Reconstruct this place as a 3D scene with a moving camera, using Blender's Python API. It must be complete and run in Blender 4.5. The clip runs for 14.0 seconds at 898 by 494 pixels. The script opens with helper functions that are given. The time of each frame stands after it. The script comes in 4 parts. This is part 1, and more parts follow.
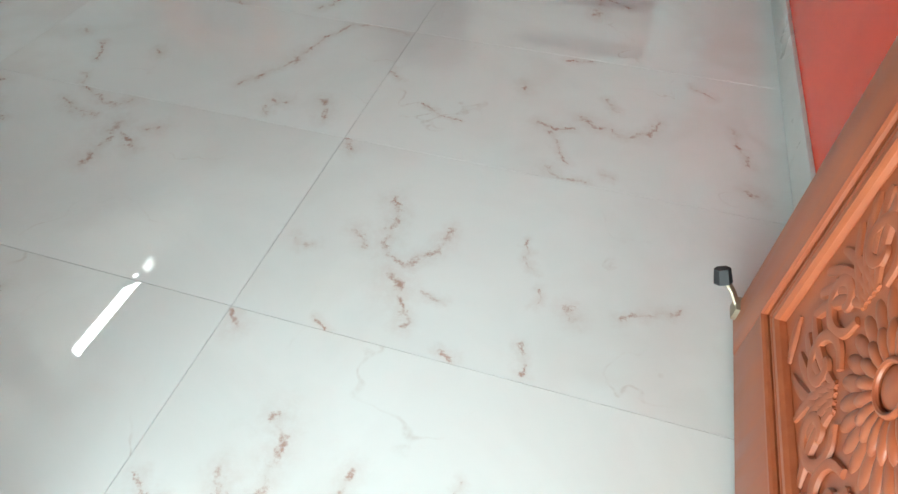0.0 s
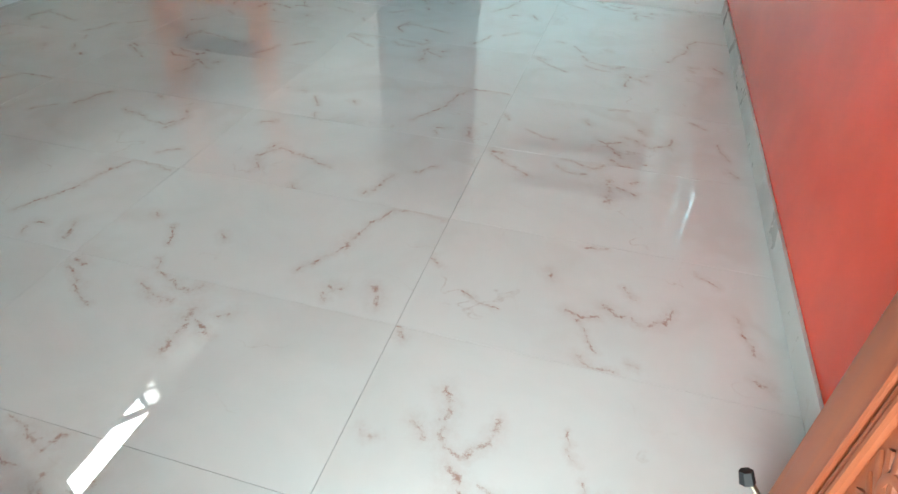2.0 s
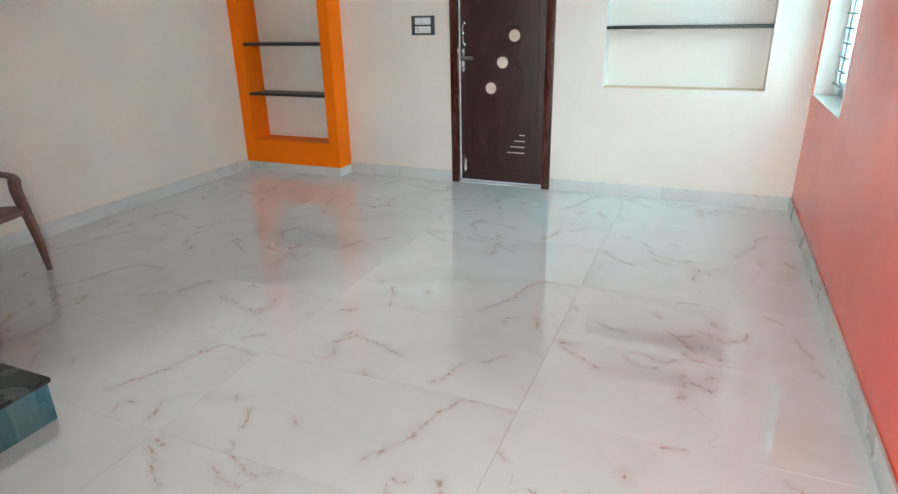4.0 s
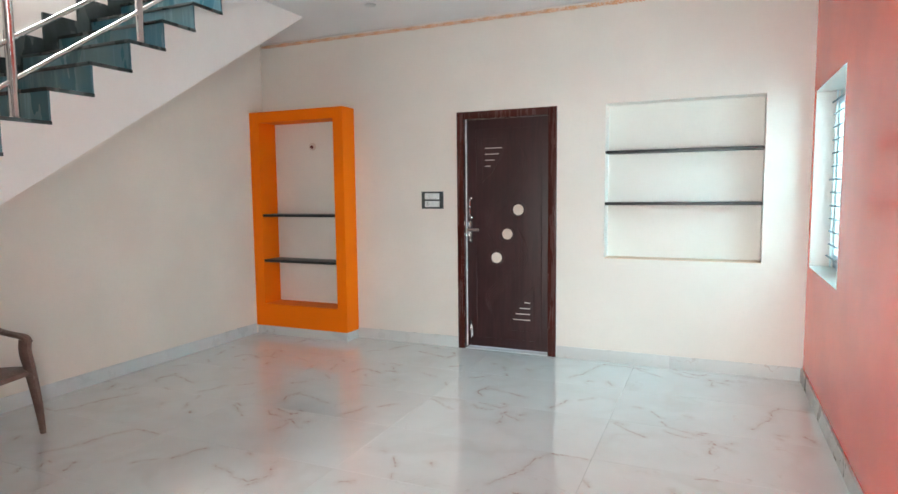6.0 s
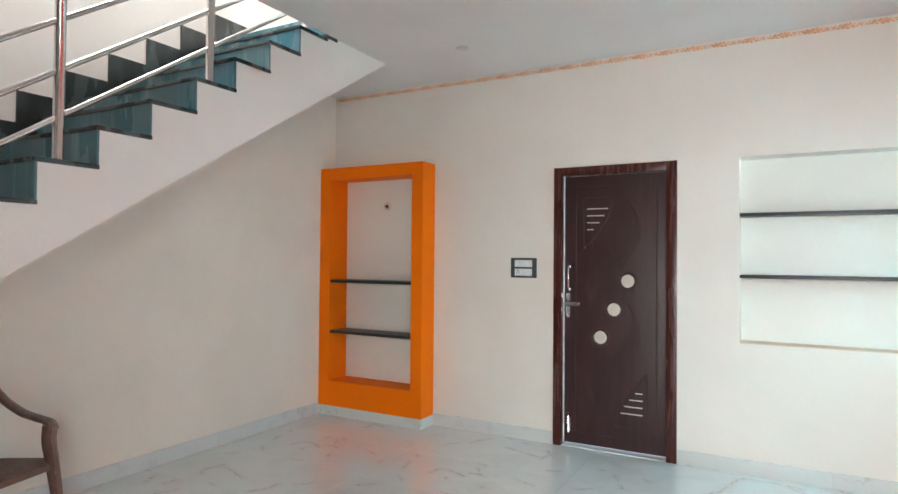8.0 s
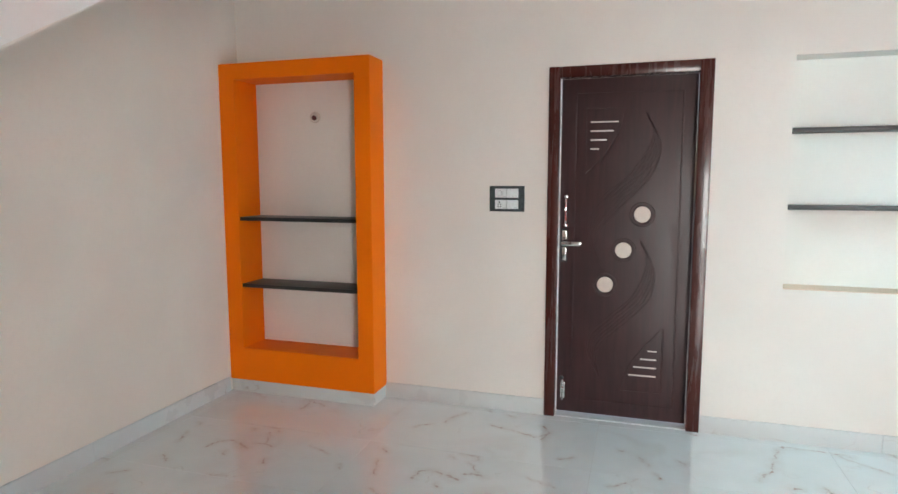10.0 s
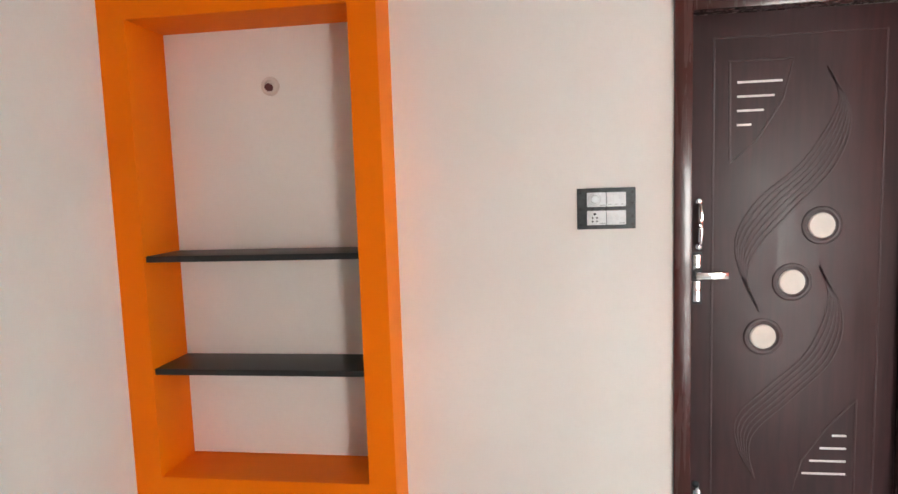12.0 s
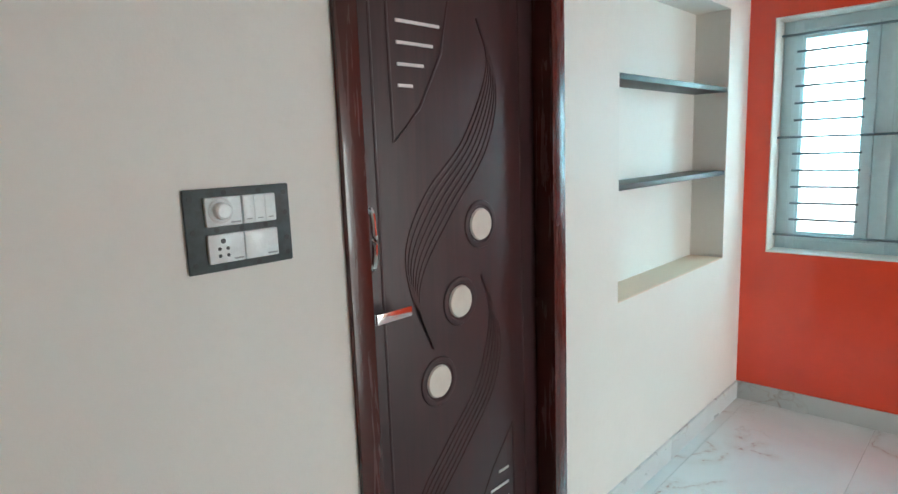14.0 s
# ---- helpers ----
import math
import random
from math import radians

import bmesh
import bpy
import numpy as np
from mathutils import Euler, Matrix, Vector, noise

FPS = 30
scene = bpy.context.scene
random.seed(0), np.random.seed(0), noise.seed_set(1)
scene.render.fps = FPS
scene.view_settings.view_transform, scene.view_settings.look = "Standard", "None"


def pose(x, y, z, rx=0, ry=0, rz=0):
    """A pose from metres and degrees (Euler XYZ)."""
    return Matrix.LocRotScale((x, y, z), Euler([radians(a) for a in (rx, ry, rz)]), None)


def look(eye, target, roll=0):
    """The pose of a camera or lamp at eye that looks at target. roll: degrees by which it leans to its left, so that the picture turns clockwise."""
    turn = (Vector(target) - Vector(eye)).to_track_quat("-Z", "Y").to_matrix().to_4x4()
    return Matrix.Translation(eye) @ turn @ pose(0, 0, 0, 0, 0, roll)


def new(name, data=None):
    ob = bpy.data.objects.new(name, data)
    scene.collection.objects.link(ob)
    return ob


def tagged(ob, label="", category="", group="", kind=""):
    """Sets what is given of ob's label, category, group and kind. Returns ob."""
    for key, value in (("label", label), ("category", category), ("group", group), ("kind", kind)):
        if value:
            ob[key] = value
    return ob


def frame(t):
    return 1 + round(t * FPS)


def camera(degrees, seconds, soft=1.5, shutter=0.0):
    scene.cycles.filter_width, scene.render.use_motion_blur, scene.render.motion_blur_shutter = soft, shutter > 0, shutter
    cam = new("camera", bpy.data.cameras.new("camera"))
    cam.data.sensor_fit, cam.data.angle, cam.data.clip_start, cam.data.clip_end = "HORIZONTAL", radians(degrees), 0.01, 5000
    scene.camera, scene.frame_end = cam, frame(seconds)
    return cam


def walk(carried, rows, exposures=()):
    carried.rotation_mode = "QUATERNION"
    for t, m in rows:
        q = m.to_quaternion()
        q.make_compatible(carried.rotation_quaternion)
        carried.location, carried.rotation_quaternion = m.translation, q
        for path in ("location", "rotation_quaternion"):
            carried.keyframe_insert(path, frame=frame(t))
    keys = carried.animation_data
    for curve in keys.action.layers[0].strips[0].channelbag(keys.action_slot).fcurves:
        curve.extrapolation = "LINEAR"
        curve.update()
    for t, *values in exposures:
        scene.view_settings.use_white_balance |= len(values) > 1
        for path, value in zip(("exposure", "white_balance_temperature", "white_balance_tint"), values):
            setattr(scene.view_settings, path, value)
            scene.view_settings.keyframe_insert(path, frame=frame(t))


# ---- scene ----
cam = camera(72.7, 14.0)
PATH = [
    (0, (0.314, -0.272, 1.039), (-0.069, 1.015, -0.443), 0.4),
    (0.5, (0.256, -0.261, 1.131), (-0.053, 1.047, -0.349), 1.5),
    (1, (0.235, -0.253, 1.148), (-0.068, 1.095, -0.297), 1.5),
    (1.5, (0.18, -0.279, 1.284), (-0.127, 1.131, -0.101), 1.9),
    (2, (0.156, -0.307, 1.351), (-0.259, 1.213, 0.119), 1.6),
    (2.5, (0.158, -0.297, 1.37), (-0.376, 1.291, 0.279), 0.4),
    (3, (0.156, -0.322, 1.406), (-0.455, 1.311, 0.427), -0.0),
    (3.2, (0.155, -0.33, 1.414), (-0.484, 1.318, 0.479), -0.2),
    (5.3, (0.246, -0.387, 1.385), (-0.556, 1.413, 1.041), -0.8),
    (5.5, (0.218, -0.397, 1.395), (-0.57, 1.416, 1.093), -0.8),
    (6.0, (0.209, -0.375, 1.403), (-0.586, 1.451, 1.22), -0.6),
    (6.5, (0.146, -0.295, 1.401), (-0.687, 1.523, 1.376), -0.2),
    (7.0, (0.028, -0.107, 1.417), (-0.855, 1.677, 1.611), -0.2),
    (7.5, (-0.092, 0.063, 1.427), (-1.011, 1.83, 1.603), 0.6),
    (8.0, (-0.339, 0.164, 1.391), (-1.302, 1.916, 1.428), 0.5),
    (8.2, (-0.442, 0.2, 1.389), (-1.418, 1.945, 1.386), 0.4),
    (10.3, (-1.5, 1.157, 1.449), (-2.005, 3.079, 1.218), -0.3),
    (10.5, (-1.608, 1.283, 1.44), (-2.055, 3.219, 1.215), -0.5),
    (11, (-1.81, 1.594, 1.444), (-2.137, 3.55, 1.183), -0.7),
    (11.5, (-2.089, 1.885, 1.396), (-2.302, 3.86, 1.163), -1.4),
    (12, (-2.379, 2.246, 1.422), (-2.658, 4.217, 1.226), -1.9),
    (12.5, (-2.612, 2.564, 1.451), (-2.643, 4.553, 1.24), -2.2),
    (13, (-2.622, 2.867, 1.399), (-2.126, 4.795, 1.203), -2.5),
    (13.5, (-2.637, 3.182, 1.429), (-1.674, 4.913, 1.15), -3.4),
    (14, (-2.686, 3.523, 1.453), (-1.242, 4.869, 1.138), -2.1),
]
EXPOSURES = [(0.0, -0.32, 6320, 3), (1.0, -0.24, 6320, 3), (2.0, -0.06, 6330, 4), (3.0, 0.04, 6360, 5), (5.3, 0.17, 6850, 17), (6.5, 0.18, 6660, 12), (8.0, 0.17, 6680, 12),
             (10.5, 0.17, 6930, 19), (11.0, 0.22, 7050, 21), (11.5, 0.16, 7050, 21), (12.0, 0.56, 7050, 21), (12.5, 0.74, 7050, 21), (13.0, 0.16, 6880, 18), (13.5, -0.02, 6520, 11), (14.0, -0.07, 6440, 9)]
walk(cam, [(t, look(eye, target, roll)) for t, eye, target, roll in PATH], EXPOSURES)

# ---- plan, in metres ----
XL, XR = -3.99, 0.825          # stair wall and red wall
YN, YS = 4.60, -0.40           # door wall and entrance wall
HC = 2.868                     # ceiling
XS = -3.00                     # outer face of the stair
RISE, RUN = 0.1755, 0.2535     # one step
Y0, Z0 = 1.523, 1.79           # riser and tread of one known step
YB = -2.2                      # back of the hall behind the stair foot
XB = -1.25                     # return wall beside the entrance
TOP = 5.75                     # roof over the stair

# ---- world and light ----
world = bpy.data.worlds.new("sky")
scene.world = world
world.use_nodes = True
wt = world.node_tree
sky = wt.nodes.new("ShaderNodeTexSky")
sky.sky_type, sky.sun_disc = "NISHITA", False
sky.sun_elevation, sky.sun_rotation = radians(54), radians(0)
wt.links.new(sky.outputs[0], wt.nodes["Background"].inputs[0])
wt.nodes["Background"].inputs[1].default_value = 0.12

sun = new("sun", bpy.data.lights.new("sun", "SUN"))
sun.data.energy, sun.data.angle, sun.data.color = 2.0, radians(0.6), (1.0, 0.95, 0.88)
sun.matrix_world = look((0, 12, 16), (0.2, 4, 5))


def area(name, m, w, h, watts, color):
    ob = new(name, bpy.data.lights.new(name, "AREA"))
    ob.data.shape, ob.data.size, ob.data.size_y = "RECTANGLE", w, h
    ob.data.energy, ob.data.color = watts, color
    ob.matrix_world = m
    return ob


area("daylight_entrance", look((1.8, -4.2, 1.65), (1.8, 3.0, 1.55)), 12.5, 3.0, 2450, (0.91, 1.0, 0.985))
area("daylight_window", look((1.42, 3.70, 1.80), (-1.0, 3.15, 0.3)), 1.4, 1.4, 105, (0.32, 0.85, 1.0))
area("daylight_stair", look((-4.28, 2.33, 4.4), (-2.0, 2.33, 3.4)), 1.2, 0.95, 210, (0.92, 0.99, 1.0))


# ---- materials ----
class Nodes:
    """A small node-tree writer."""

    def __init__(self, name):
        self.m = bpy.data.materials.new(name)
        self.m.use_nodes = True
        self.t = self.m.node_tree
        self.b = self.t.nodes["Principled BSDF"]

    def node(self, kind, **props):
        n = self.t.nodes.new("ShaderNode" + kind)
        for k, v in props.items():
            if k == "operation":
                n.operation = v
            elif k == "data_type":
                n.data_type = v
            elif k == "blend_type":
                n.blend_type = v
        return n

    def put(self, a, b):
        if hasattr(a, "is_output"):
            self.t.links.new(a, b)
        else:
            b.default_value = a

    def math(self, op, a, b=0.0, clamp=False):
        n = self.node("Math", operation=op)
        n.use_clamp = clamp
        self.put(a, n.inputs[0])
        self.put(b, n.inputs[1])
        return n.outputs[0]

    def vec(self, op, a, b):
        n = self.node("VectorMath", operation=op)
        self.put(a, n.inputs[0])
        self.put(b, n.inputs[1])
        return n.outputs[0]

    def coords(self, kind="Object"):
        return self.node("TexCoord").outputs[kind]

    def place(self):
        return self.node("NewGeometry").outputs["Position"]

    def noise(self, v, scale, detail=4.0, rough=0.55, distort=0.0):
        n = self.node("TexNoise")
        self.put(v, n.inputs["Vector"])
        n.inputs["Scale"].default_value = scale
        n.inputs["Detail"].default_value = detail
        n.inputs["Roughness"].default_value = rough
        n.inputs["Distortion"].default_value = distort
        return n.outputs[0]

    def ramp(self, f, a, b, lo=0.0, hi=1.0):
        n = self.node("MapRange")
        n.interpolation_type = "SMOOTHSTEP"
        self.put(f, n.inputs[0])
        for i, v in enumerate((a, b, lo, hi)):
            n.inputs[i + 1].default_value = v
        return n.outputs[0]

    def mix(self, f, a, b):
        n = self.node("Mix", data_type="RGBA")
        self.put(f, n.inputs[0])
        self.put(a if hasattr(a, "is_output") else (*a, 1), n.inputs[6])
        self.put(b if hasattr(b, "is_output") else (*b, 1), n.inputs[7])
        return n.outputs[2]

    def bump(self, h, strength, distance):
        n = self.node("Bump")
        n.inputs["Strength"].default_value = strength
        n.inputs["Distance"].default_value = distance
        self.put(h, n.inputs["Height"])
        self.t.links.new(n.outputs[0], self.b.inputs["Normal"])

    def set(self, color=None, rough=None, metal=None, spec=None, coat=None):
        for v, k in ((color, "Base Color"), (rough, "Roughness"), (metal, "Metallic"), (spec, "Specular IOR Level"), (coat, "Coat Weight")):
            if v is not None:
                if k == "Base Color" and not hasattr(v, "is_output"):
                    v = (*v, 1)
                self.put(v, self.b.inputs[k])
        return self.m


def plaster(name, color, rough=0.6, vary=0.05, bump=0.12, spec=0.5, mottle=1.6, uneven=0.06):
    n = Nodes(name)
    p = n.place()
    big, small = n.noise(p, mottle, 3.0), n.noise(p, 46.0, 3.0)
    dark = tuple(c * (1 - vary * 2) for c in color)
    light = tuple(min(1, c * (1 + vary)) for c in color)
    c = n.mix(n.ramp(big, 0.3, 0.7), dark, light)
    c = n.mix(n.math("MULTIPLY", n.ramp(small, 0.45, 0.75), 0.25), c, tuple(v * 0.93 for v in color))
    n.bump(n.noise(p, 170.0, 2.0), bump, 0.002)
    return n.set(c, n.ramp(big, 0.2, 0.8, rough - uneven, rough + uneven), spec=spec)


def plain(name, color, rough=0.5, metal=0.0, vary=0.06, scale=25.0, bump=0.05, coat=None):
    n = Nodes(name)
    p = n.coords()
    f = n.noise(p, scale, 4.0)
    g = n.noise(p, scale * 0.12, 2.0)
    c = n.mix(n.ramp(f, 0.3, 0.7), tuple(v * (1 - vary) for v in color), tuple(min(1, v * (1 + vary)) for v in color))
    c = n.mix(n.ramp(g, 0.3, 0.7, 0.0, 0.5), c, tuple(v * (1 - 1.5 * vary) for v in color))
    if bump:
        n.bump(f, bump, 0.002)
    return n.set(c, n.ramp(f, 0.2, 0.8, max(0.02, rough * 0.8), rough * 1.2), metal=metal, coat=coat)


def marble(name, print_of=None, base=(0.775, 0.81, 0.81), rough=0.009, strength=0.85, spec=0.7, coat=0.45, faint=0.35):
    """Polished white tile: soft grey clouds, faint hair cracks, and the rust-brown veins of one tile print.
    A print is a list of (half width, points on the tile from its lower left corner)."""
    n = Nodes(name)
    p = n.coords()
    off = n.node("CombineXYZ")
    n.put(n.math("MULTIPLY", n.node("ObjectInfo").outputs["Random"], 37.0), off.inputs[0])
    q0 = n.vec("ADD", p, off.outputs[0])
    warp = n.node("TexNoise")
    n.put(q0, warp.inputs["Vector"])
    warp.inputs["Scale"].default_value, warp.inputs["Detail"].default_value, warp.inputs["Roughness"].default_value = 10.0, 7.0, 0.72
    p2 = n.vec("ADD", p, n.vec("MULTIPLY", n.vec("SUBTRACT", warp.outputs["Color"], (0.5, 0.5, 0.5)), (0.105, 0.105, 0.0)))
    fine = n.noise(q0, 46.0, 5.0, 0.75)
    near = None
    for half, pts in print_of or ():
        for (ax, ay), (bx, by) in zip(pts, pts[1:]):
            d = Vector((bx - ax, by - ay, 0))
            pa = n.vec("SUBTRACT", p2, (ax, ay, 0))
            dot = n.node("VectorMath", operation="DOT_PRODUCT")
            n.put(pa, dot.inputs[0])
            n.put(tuple(d / d.length_squared), dot.inputs[1])
            h = n.math("MULTIPLY", dot.outputs["Value"], 1.0, True)
            sc = n.node("VectorMath", operation="SCALE")
            n.put(tuple(d), sc.inputs[0])
            n.put(h, sc.inputs["Scale"])
            ds = n.node("VectorMath", operation="DISTANCE")
            n.put(pa, ds.inputs[0])
            n.put(sc.outputs[0], ds.inputs[1])
            one = n.math("MULTIPLY", ds.outputs["Value"], 0.006 / (half + 0.0015))
            near = one if near is None else n.math("MINIMUM", near, one)
    q = n.vec("ADD", q0, n.vec("MULTIPLY", n.noise(q0, 1.8, 3.0, 0.55), (0.30, 0.30, 0.30)))
    line = n.math("ABSOLUTE", n.math("SUBTRACT", n.noise(q, 1.35, 4.5, 0.5, 0.2), 0.5))
    cross = n.math("ABSOLUTE", n.math("SUBTRACT", n.noise(n.vec("ADD", q, (9.1, 4.3, 0.0)), 1.9, 4.5, 0.5, 0.2), 0.51))
    hair = n.math("MULTIPLY", n.math("MULTIPLY", n.ramp(cross, 0.0006, 0.0065, 1.0, 0.0), n.ramp(fine, 0.38, 0.62, 0.2, 1.0)), n.ramp(n.noise(q0, 2.6, 3.0), 0.50, 0.66, 0.0, faint))
    grey = n.math("MULTIPLY", n.ramp(line, 0.0, 0.07, 1.0, 0.0), n.ramp(n.noise(q0, 1.5, 2.0), 0.38, 0.66, 0.04, 0.30))
    cloud = n.noise(q0, 2.3, 5.0, 0.6, 0.8)
    c = n.mix(n.ramp(cloud, 0.3, 0.72), tuple(v * 0.94 for v in base), base)
    c = n.mix(grey, c, (0.60, 0.58, 0.56))
    c = n.mix(hair, c, (0.40, 0.30, 0.26))
    if near is not None:
        breaks = n.ramp(n.noise(q0, 21.0, 4.0, 0.7), 0.40, 0.60, 0.08, 1.0)
        edge = n.math("ADD", near, n.math("MULTIPLY", n.math("SUBTRACT", fine, 0.5), 0.040))
        c = n.mix(n.math("MULTIPLY", n.math("MULTIPLY", n.ramp(near, 0.0, 0.045, 1.0, 0.0), n.ramp(fine, 0.3, 0.65, 0.3, 1.0)), 0.34), c, (0.55, 0.47, 0.44))
        c = n.mix(n.math("MULTIPLY", n.math("MULTIPLY", n.ramp(edge, -0.002, 0.0085, 1.0, 0.0), breaks), strength), c, (0.40, 0.235, 0.19))
        c = n.mix(n.math("MULTIPLY", n.ramp(edge, -0.010, -0.002, 0.75, 0.0), breaks), c, (0.28, 0.165, 0.14))
    n.b.inputs["Coat Roughness"].default_value = rough
    n.b.inputs["Coat IOR"].default_value = 1.6
    return n.set(c, n.ramp(n.noise(n.place(), 7.0, 5.0), 0.3, 0.75, rough * 0.7, rough * 1.5), spec=spec, coat=coat)


def wood(name, dark, light, rough=0.4, grain=(3.0, 34.0, 34.0), coat=None, bump=0.15):
    n = Nodes(name)
    p = n.vec("MULTIPLY", n.coords(), grain)
    f = n.noise(p, 1.0, 6.0, 0.6, 0.5)
    g = n.noise(n.coords(), 2.5, 3.0)
    c = n.mix(n.ramp(f, 0.28, 0.72), dark, light)
    c = n.mix(n.ramp(g, 0.35, 0.75, 0.0, 0.45), c, tuple(0.72 * v for v in dark))
    n.bump(f, bump, 0.002)
    return n.set(c, n.ramp(f, 0.2, 0.8, rough * 0.8, rough * 1.2), coat=coat)


def dusty_plastic(name, color, dust_sheen):
    n = Nodes(name)
    p = n.place()
    big, small = n.noise(p, 9.0, 5.0, 0.65), n.noise(p, 130.0, 4.0, 0.7)
    up = n.node("SeparateXYZ")
    n.put(n.node("NewGeometry").outputs["Normal"], up.inputs[0])
    lie = n.math("ADD", 0.25, n.math("MULTIPLY", n.ramp(up.outputs[2], 0.2, 0.9), 0.55))
    c = n.mix(n.ramp(big, 0.3, 0.7), tuple(v * 0.75 for v in color), color)
    c = n.mix(n.math("MULTIPLY", n.math("MULTIPLY", n.ramp(small, 0.38, 0.66), n.ramp(big, 0.32, 0.62)), lie), c, dust_sheen)
    scuff = n.noise(n.vec("MULTIPLY", p, (30.0, 60.0, 16.0)), 1.0, 4.0, 0.6)
    c = n.mix(n.ramp(scuff, 0.68, 0.76, 0.0, 0.7), c, (0.62, 0.57, 0.52))
    n.bump(small, 0.1, 0.002)
    return n.set(c, n.ramp(big, 0.2, 0.8, 0.38, 0.62))


def granite(name, base=(0.012, 0.014, 0.014), rough=0.16, dust_sheen=0.35, streak=0.0):
    n = Nodes(name)
    p = n.place()
    speck = n.ramp(n.noise(p, 420.0, 2.0), 0.56, 0.72)
    dusty = n.math("MULTIPLY", n.ramp(n.noise(n.vec("MULTIPLY", p, (1.0, 1.0, 0.35)), 6.0, 3.0, 0.5), 0.25, 0.85), dust_sheen)
    c = n.mix(n.math("MULTIPLY", speck, 0.5), base, (0.07, 0.075, 0.075))
    # dust tinted teal: the cool daylight mirrored in the stone is put into colour
    c = n.mix(dusty, c, (0.14, 0.215, 0.22))
    if streak:
        # teal runs and blue patches add more of that mirrored daylight as colour
        runs = n.noise(n.vec("MULTIPLY", p, (22.0, 22.0, 1.4)), 1.0, 4.0, 0.65)
        c = n.mix(n.math("MULTIPLY", n.ramp(runs, 0.48, 0.72), streak), c, (0.22, 0.38, 0.40))
        c = n.mix(n.math("MULTIPLY", n.ramp(n.noise(p, 2.2, 3.0), 0.42, 0.66), 0.7), c, (0.015, 0.135, 0.20))
    return n.set(c, n.math("ADD", rough, n.math("MULTIPLY", dusty, 0.7)), spec=0.5)


M_WALL = plaster("pale cream wall paint", (0.81, 0.752, 0.695), 0.55, 0.02)
M_CREAM = plaster("warmer, darker cream wall", (0.80, 0.715, 0.635), 0.6, 0.025)
M_WALLW = plaster("white wall paint", (0.83, 0.79, 0.755), 0.55, 0.02)
M_SILLP = plaster("beige sill paint", (0.78, 0.58, 0.44), 0.6, 0.03)
M_CEIL = plaster("white ceiling paint", (0.79, 0.77, 0.765), 0.75, 0.02)
M_RED = plaster("red satin paint", (0.95, 0.072, 0.025), 0.17, 0.04, 0.015, spec=0.75, mottle=2.2, uneven=0.015)
M_ORANGE = plaster("orange paint", (1.0, 0.19, 0.001), 0.55, 0.03, spec=0.15)
# veins of the five tile prints: half width, and points in metres from the tile's lower left corner
PRINT_LOOP = [
    (0.007, [(0.006, 0.588), (0.037, 0.552)]), (0.003, [(0.036, 0.226), (0.054, 0.203), (0.077, 0.201), (0.09, 0.212)]),
    (0.0055, [(0.164, 0.281), (0.186, 0.268), (0.209, 0.241)]), (0.007, [(0.208, 0.411), (0.24, 0.358), (0.242, 0.305), (0.264, 0.229)]),
    (0.005, [(0.264, 0.229), (0.317, 0.218), (0.37, 0.272), (0.379, 0.351)]), (0.010, [(0.29, 0.174), (0.319, 0.132)]),
    (0.005, [(0.319, 0.132), (0.365, 0.059)]), (0.002, [(0.369, 0.138), (0.421, 0.144)]), (0.002, [(0.188, 0.02), (0.22, 0.005)]),
    (0.0025, [(0.454, 0.023), (0.481, 0.012)]), (0.002, [(0.564, 0.369), (0.569, 0.315), (0.588, 0.286)]), (0.0025, [(0.611, 0.234), (0.616, 0.195)]),
    (0.0025, [(0.598, 0.092), (0.626, 0.018)]), (0.005, [(0.674, 0.197), (0.702, 0.172)]), (0.003, [(0.792, 0.205), (0.842, 0.233), (0.917, 0.256)])]
PRINT_TRAIL = [
    (0.005, [(0.49, 0.226), (0.534, 0.201), (0.592, 0.219)]), (0.007, [(0.606, 0.282), (0.667, 0.253)]),
    (0.0045, [(0.693, 0.25), (0.73, 0.227), (0.805, 0.256), (0.82, 0.334)]), (0.003, [(0.666, 0.389), (0.697, 0.339)]),
    (0.003, [(0.528, 0.189), (0.561, 0.14), (0.602, 0.078)]), (0.006, [(0.561, 0.045), (0.582, 0.008)]), (0.004, [(0.582, 0.008), (0.654, 0.004)]),
    (0.004, [(0.698, 0.059), (0.712, 0.054)]), (0.002, [(0.148, 0.213), (0.224, 0.175), (0.287, 0.155)]), (0.003, [(0.006, 0.354), (0.043, 0.306)]),
    (0.005, [(0.41, 0.404), (0.428, 0.371)]), (0.003, [(0.507, 0.578), (0.596, 0.589)]), (0.0025, [(0.898, 0.54), (0.973, 0.485)]),
    (0.003, [(1.017, 0.34), (1.062, 0.196)]), (0.005, [(1.057, 0.1), (1.086, 0.071)])]
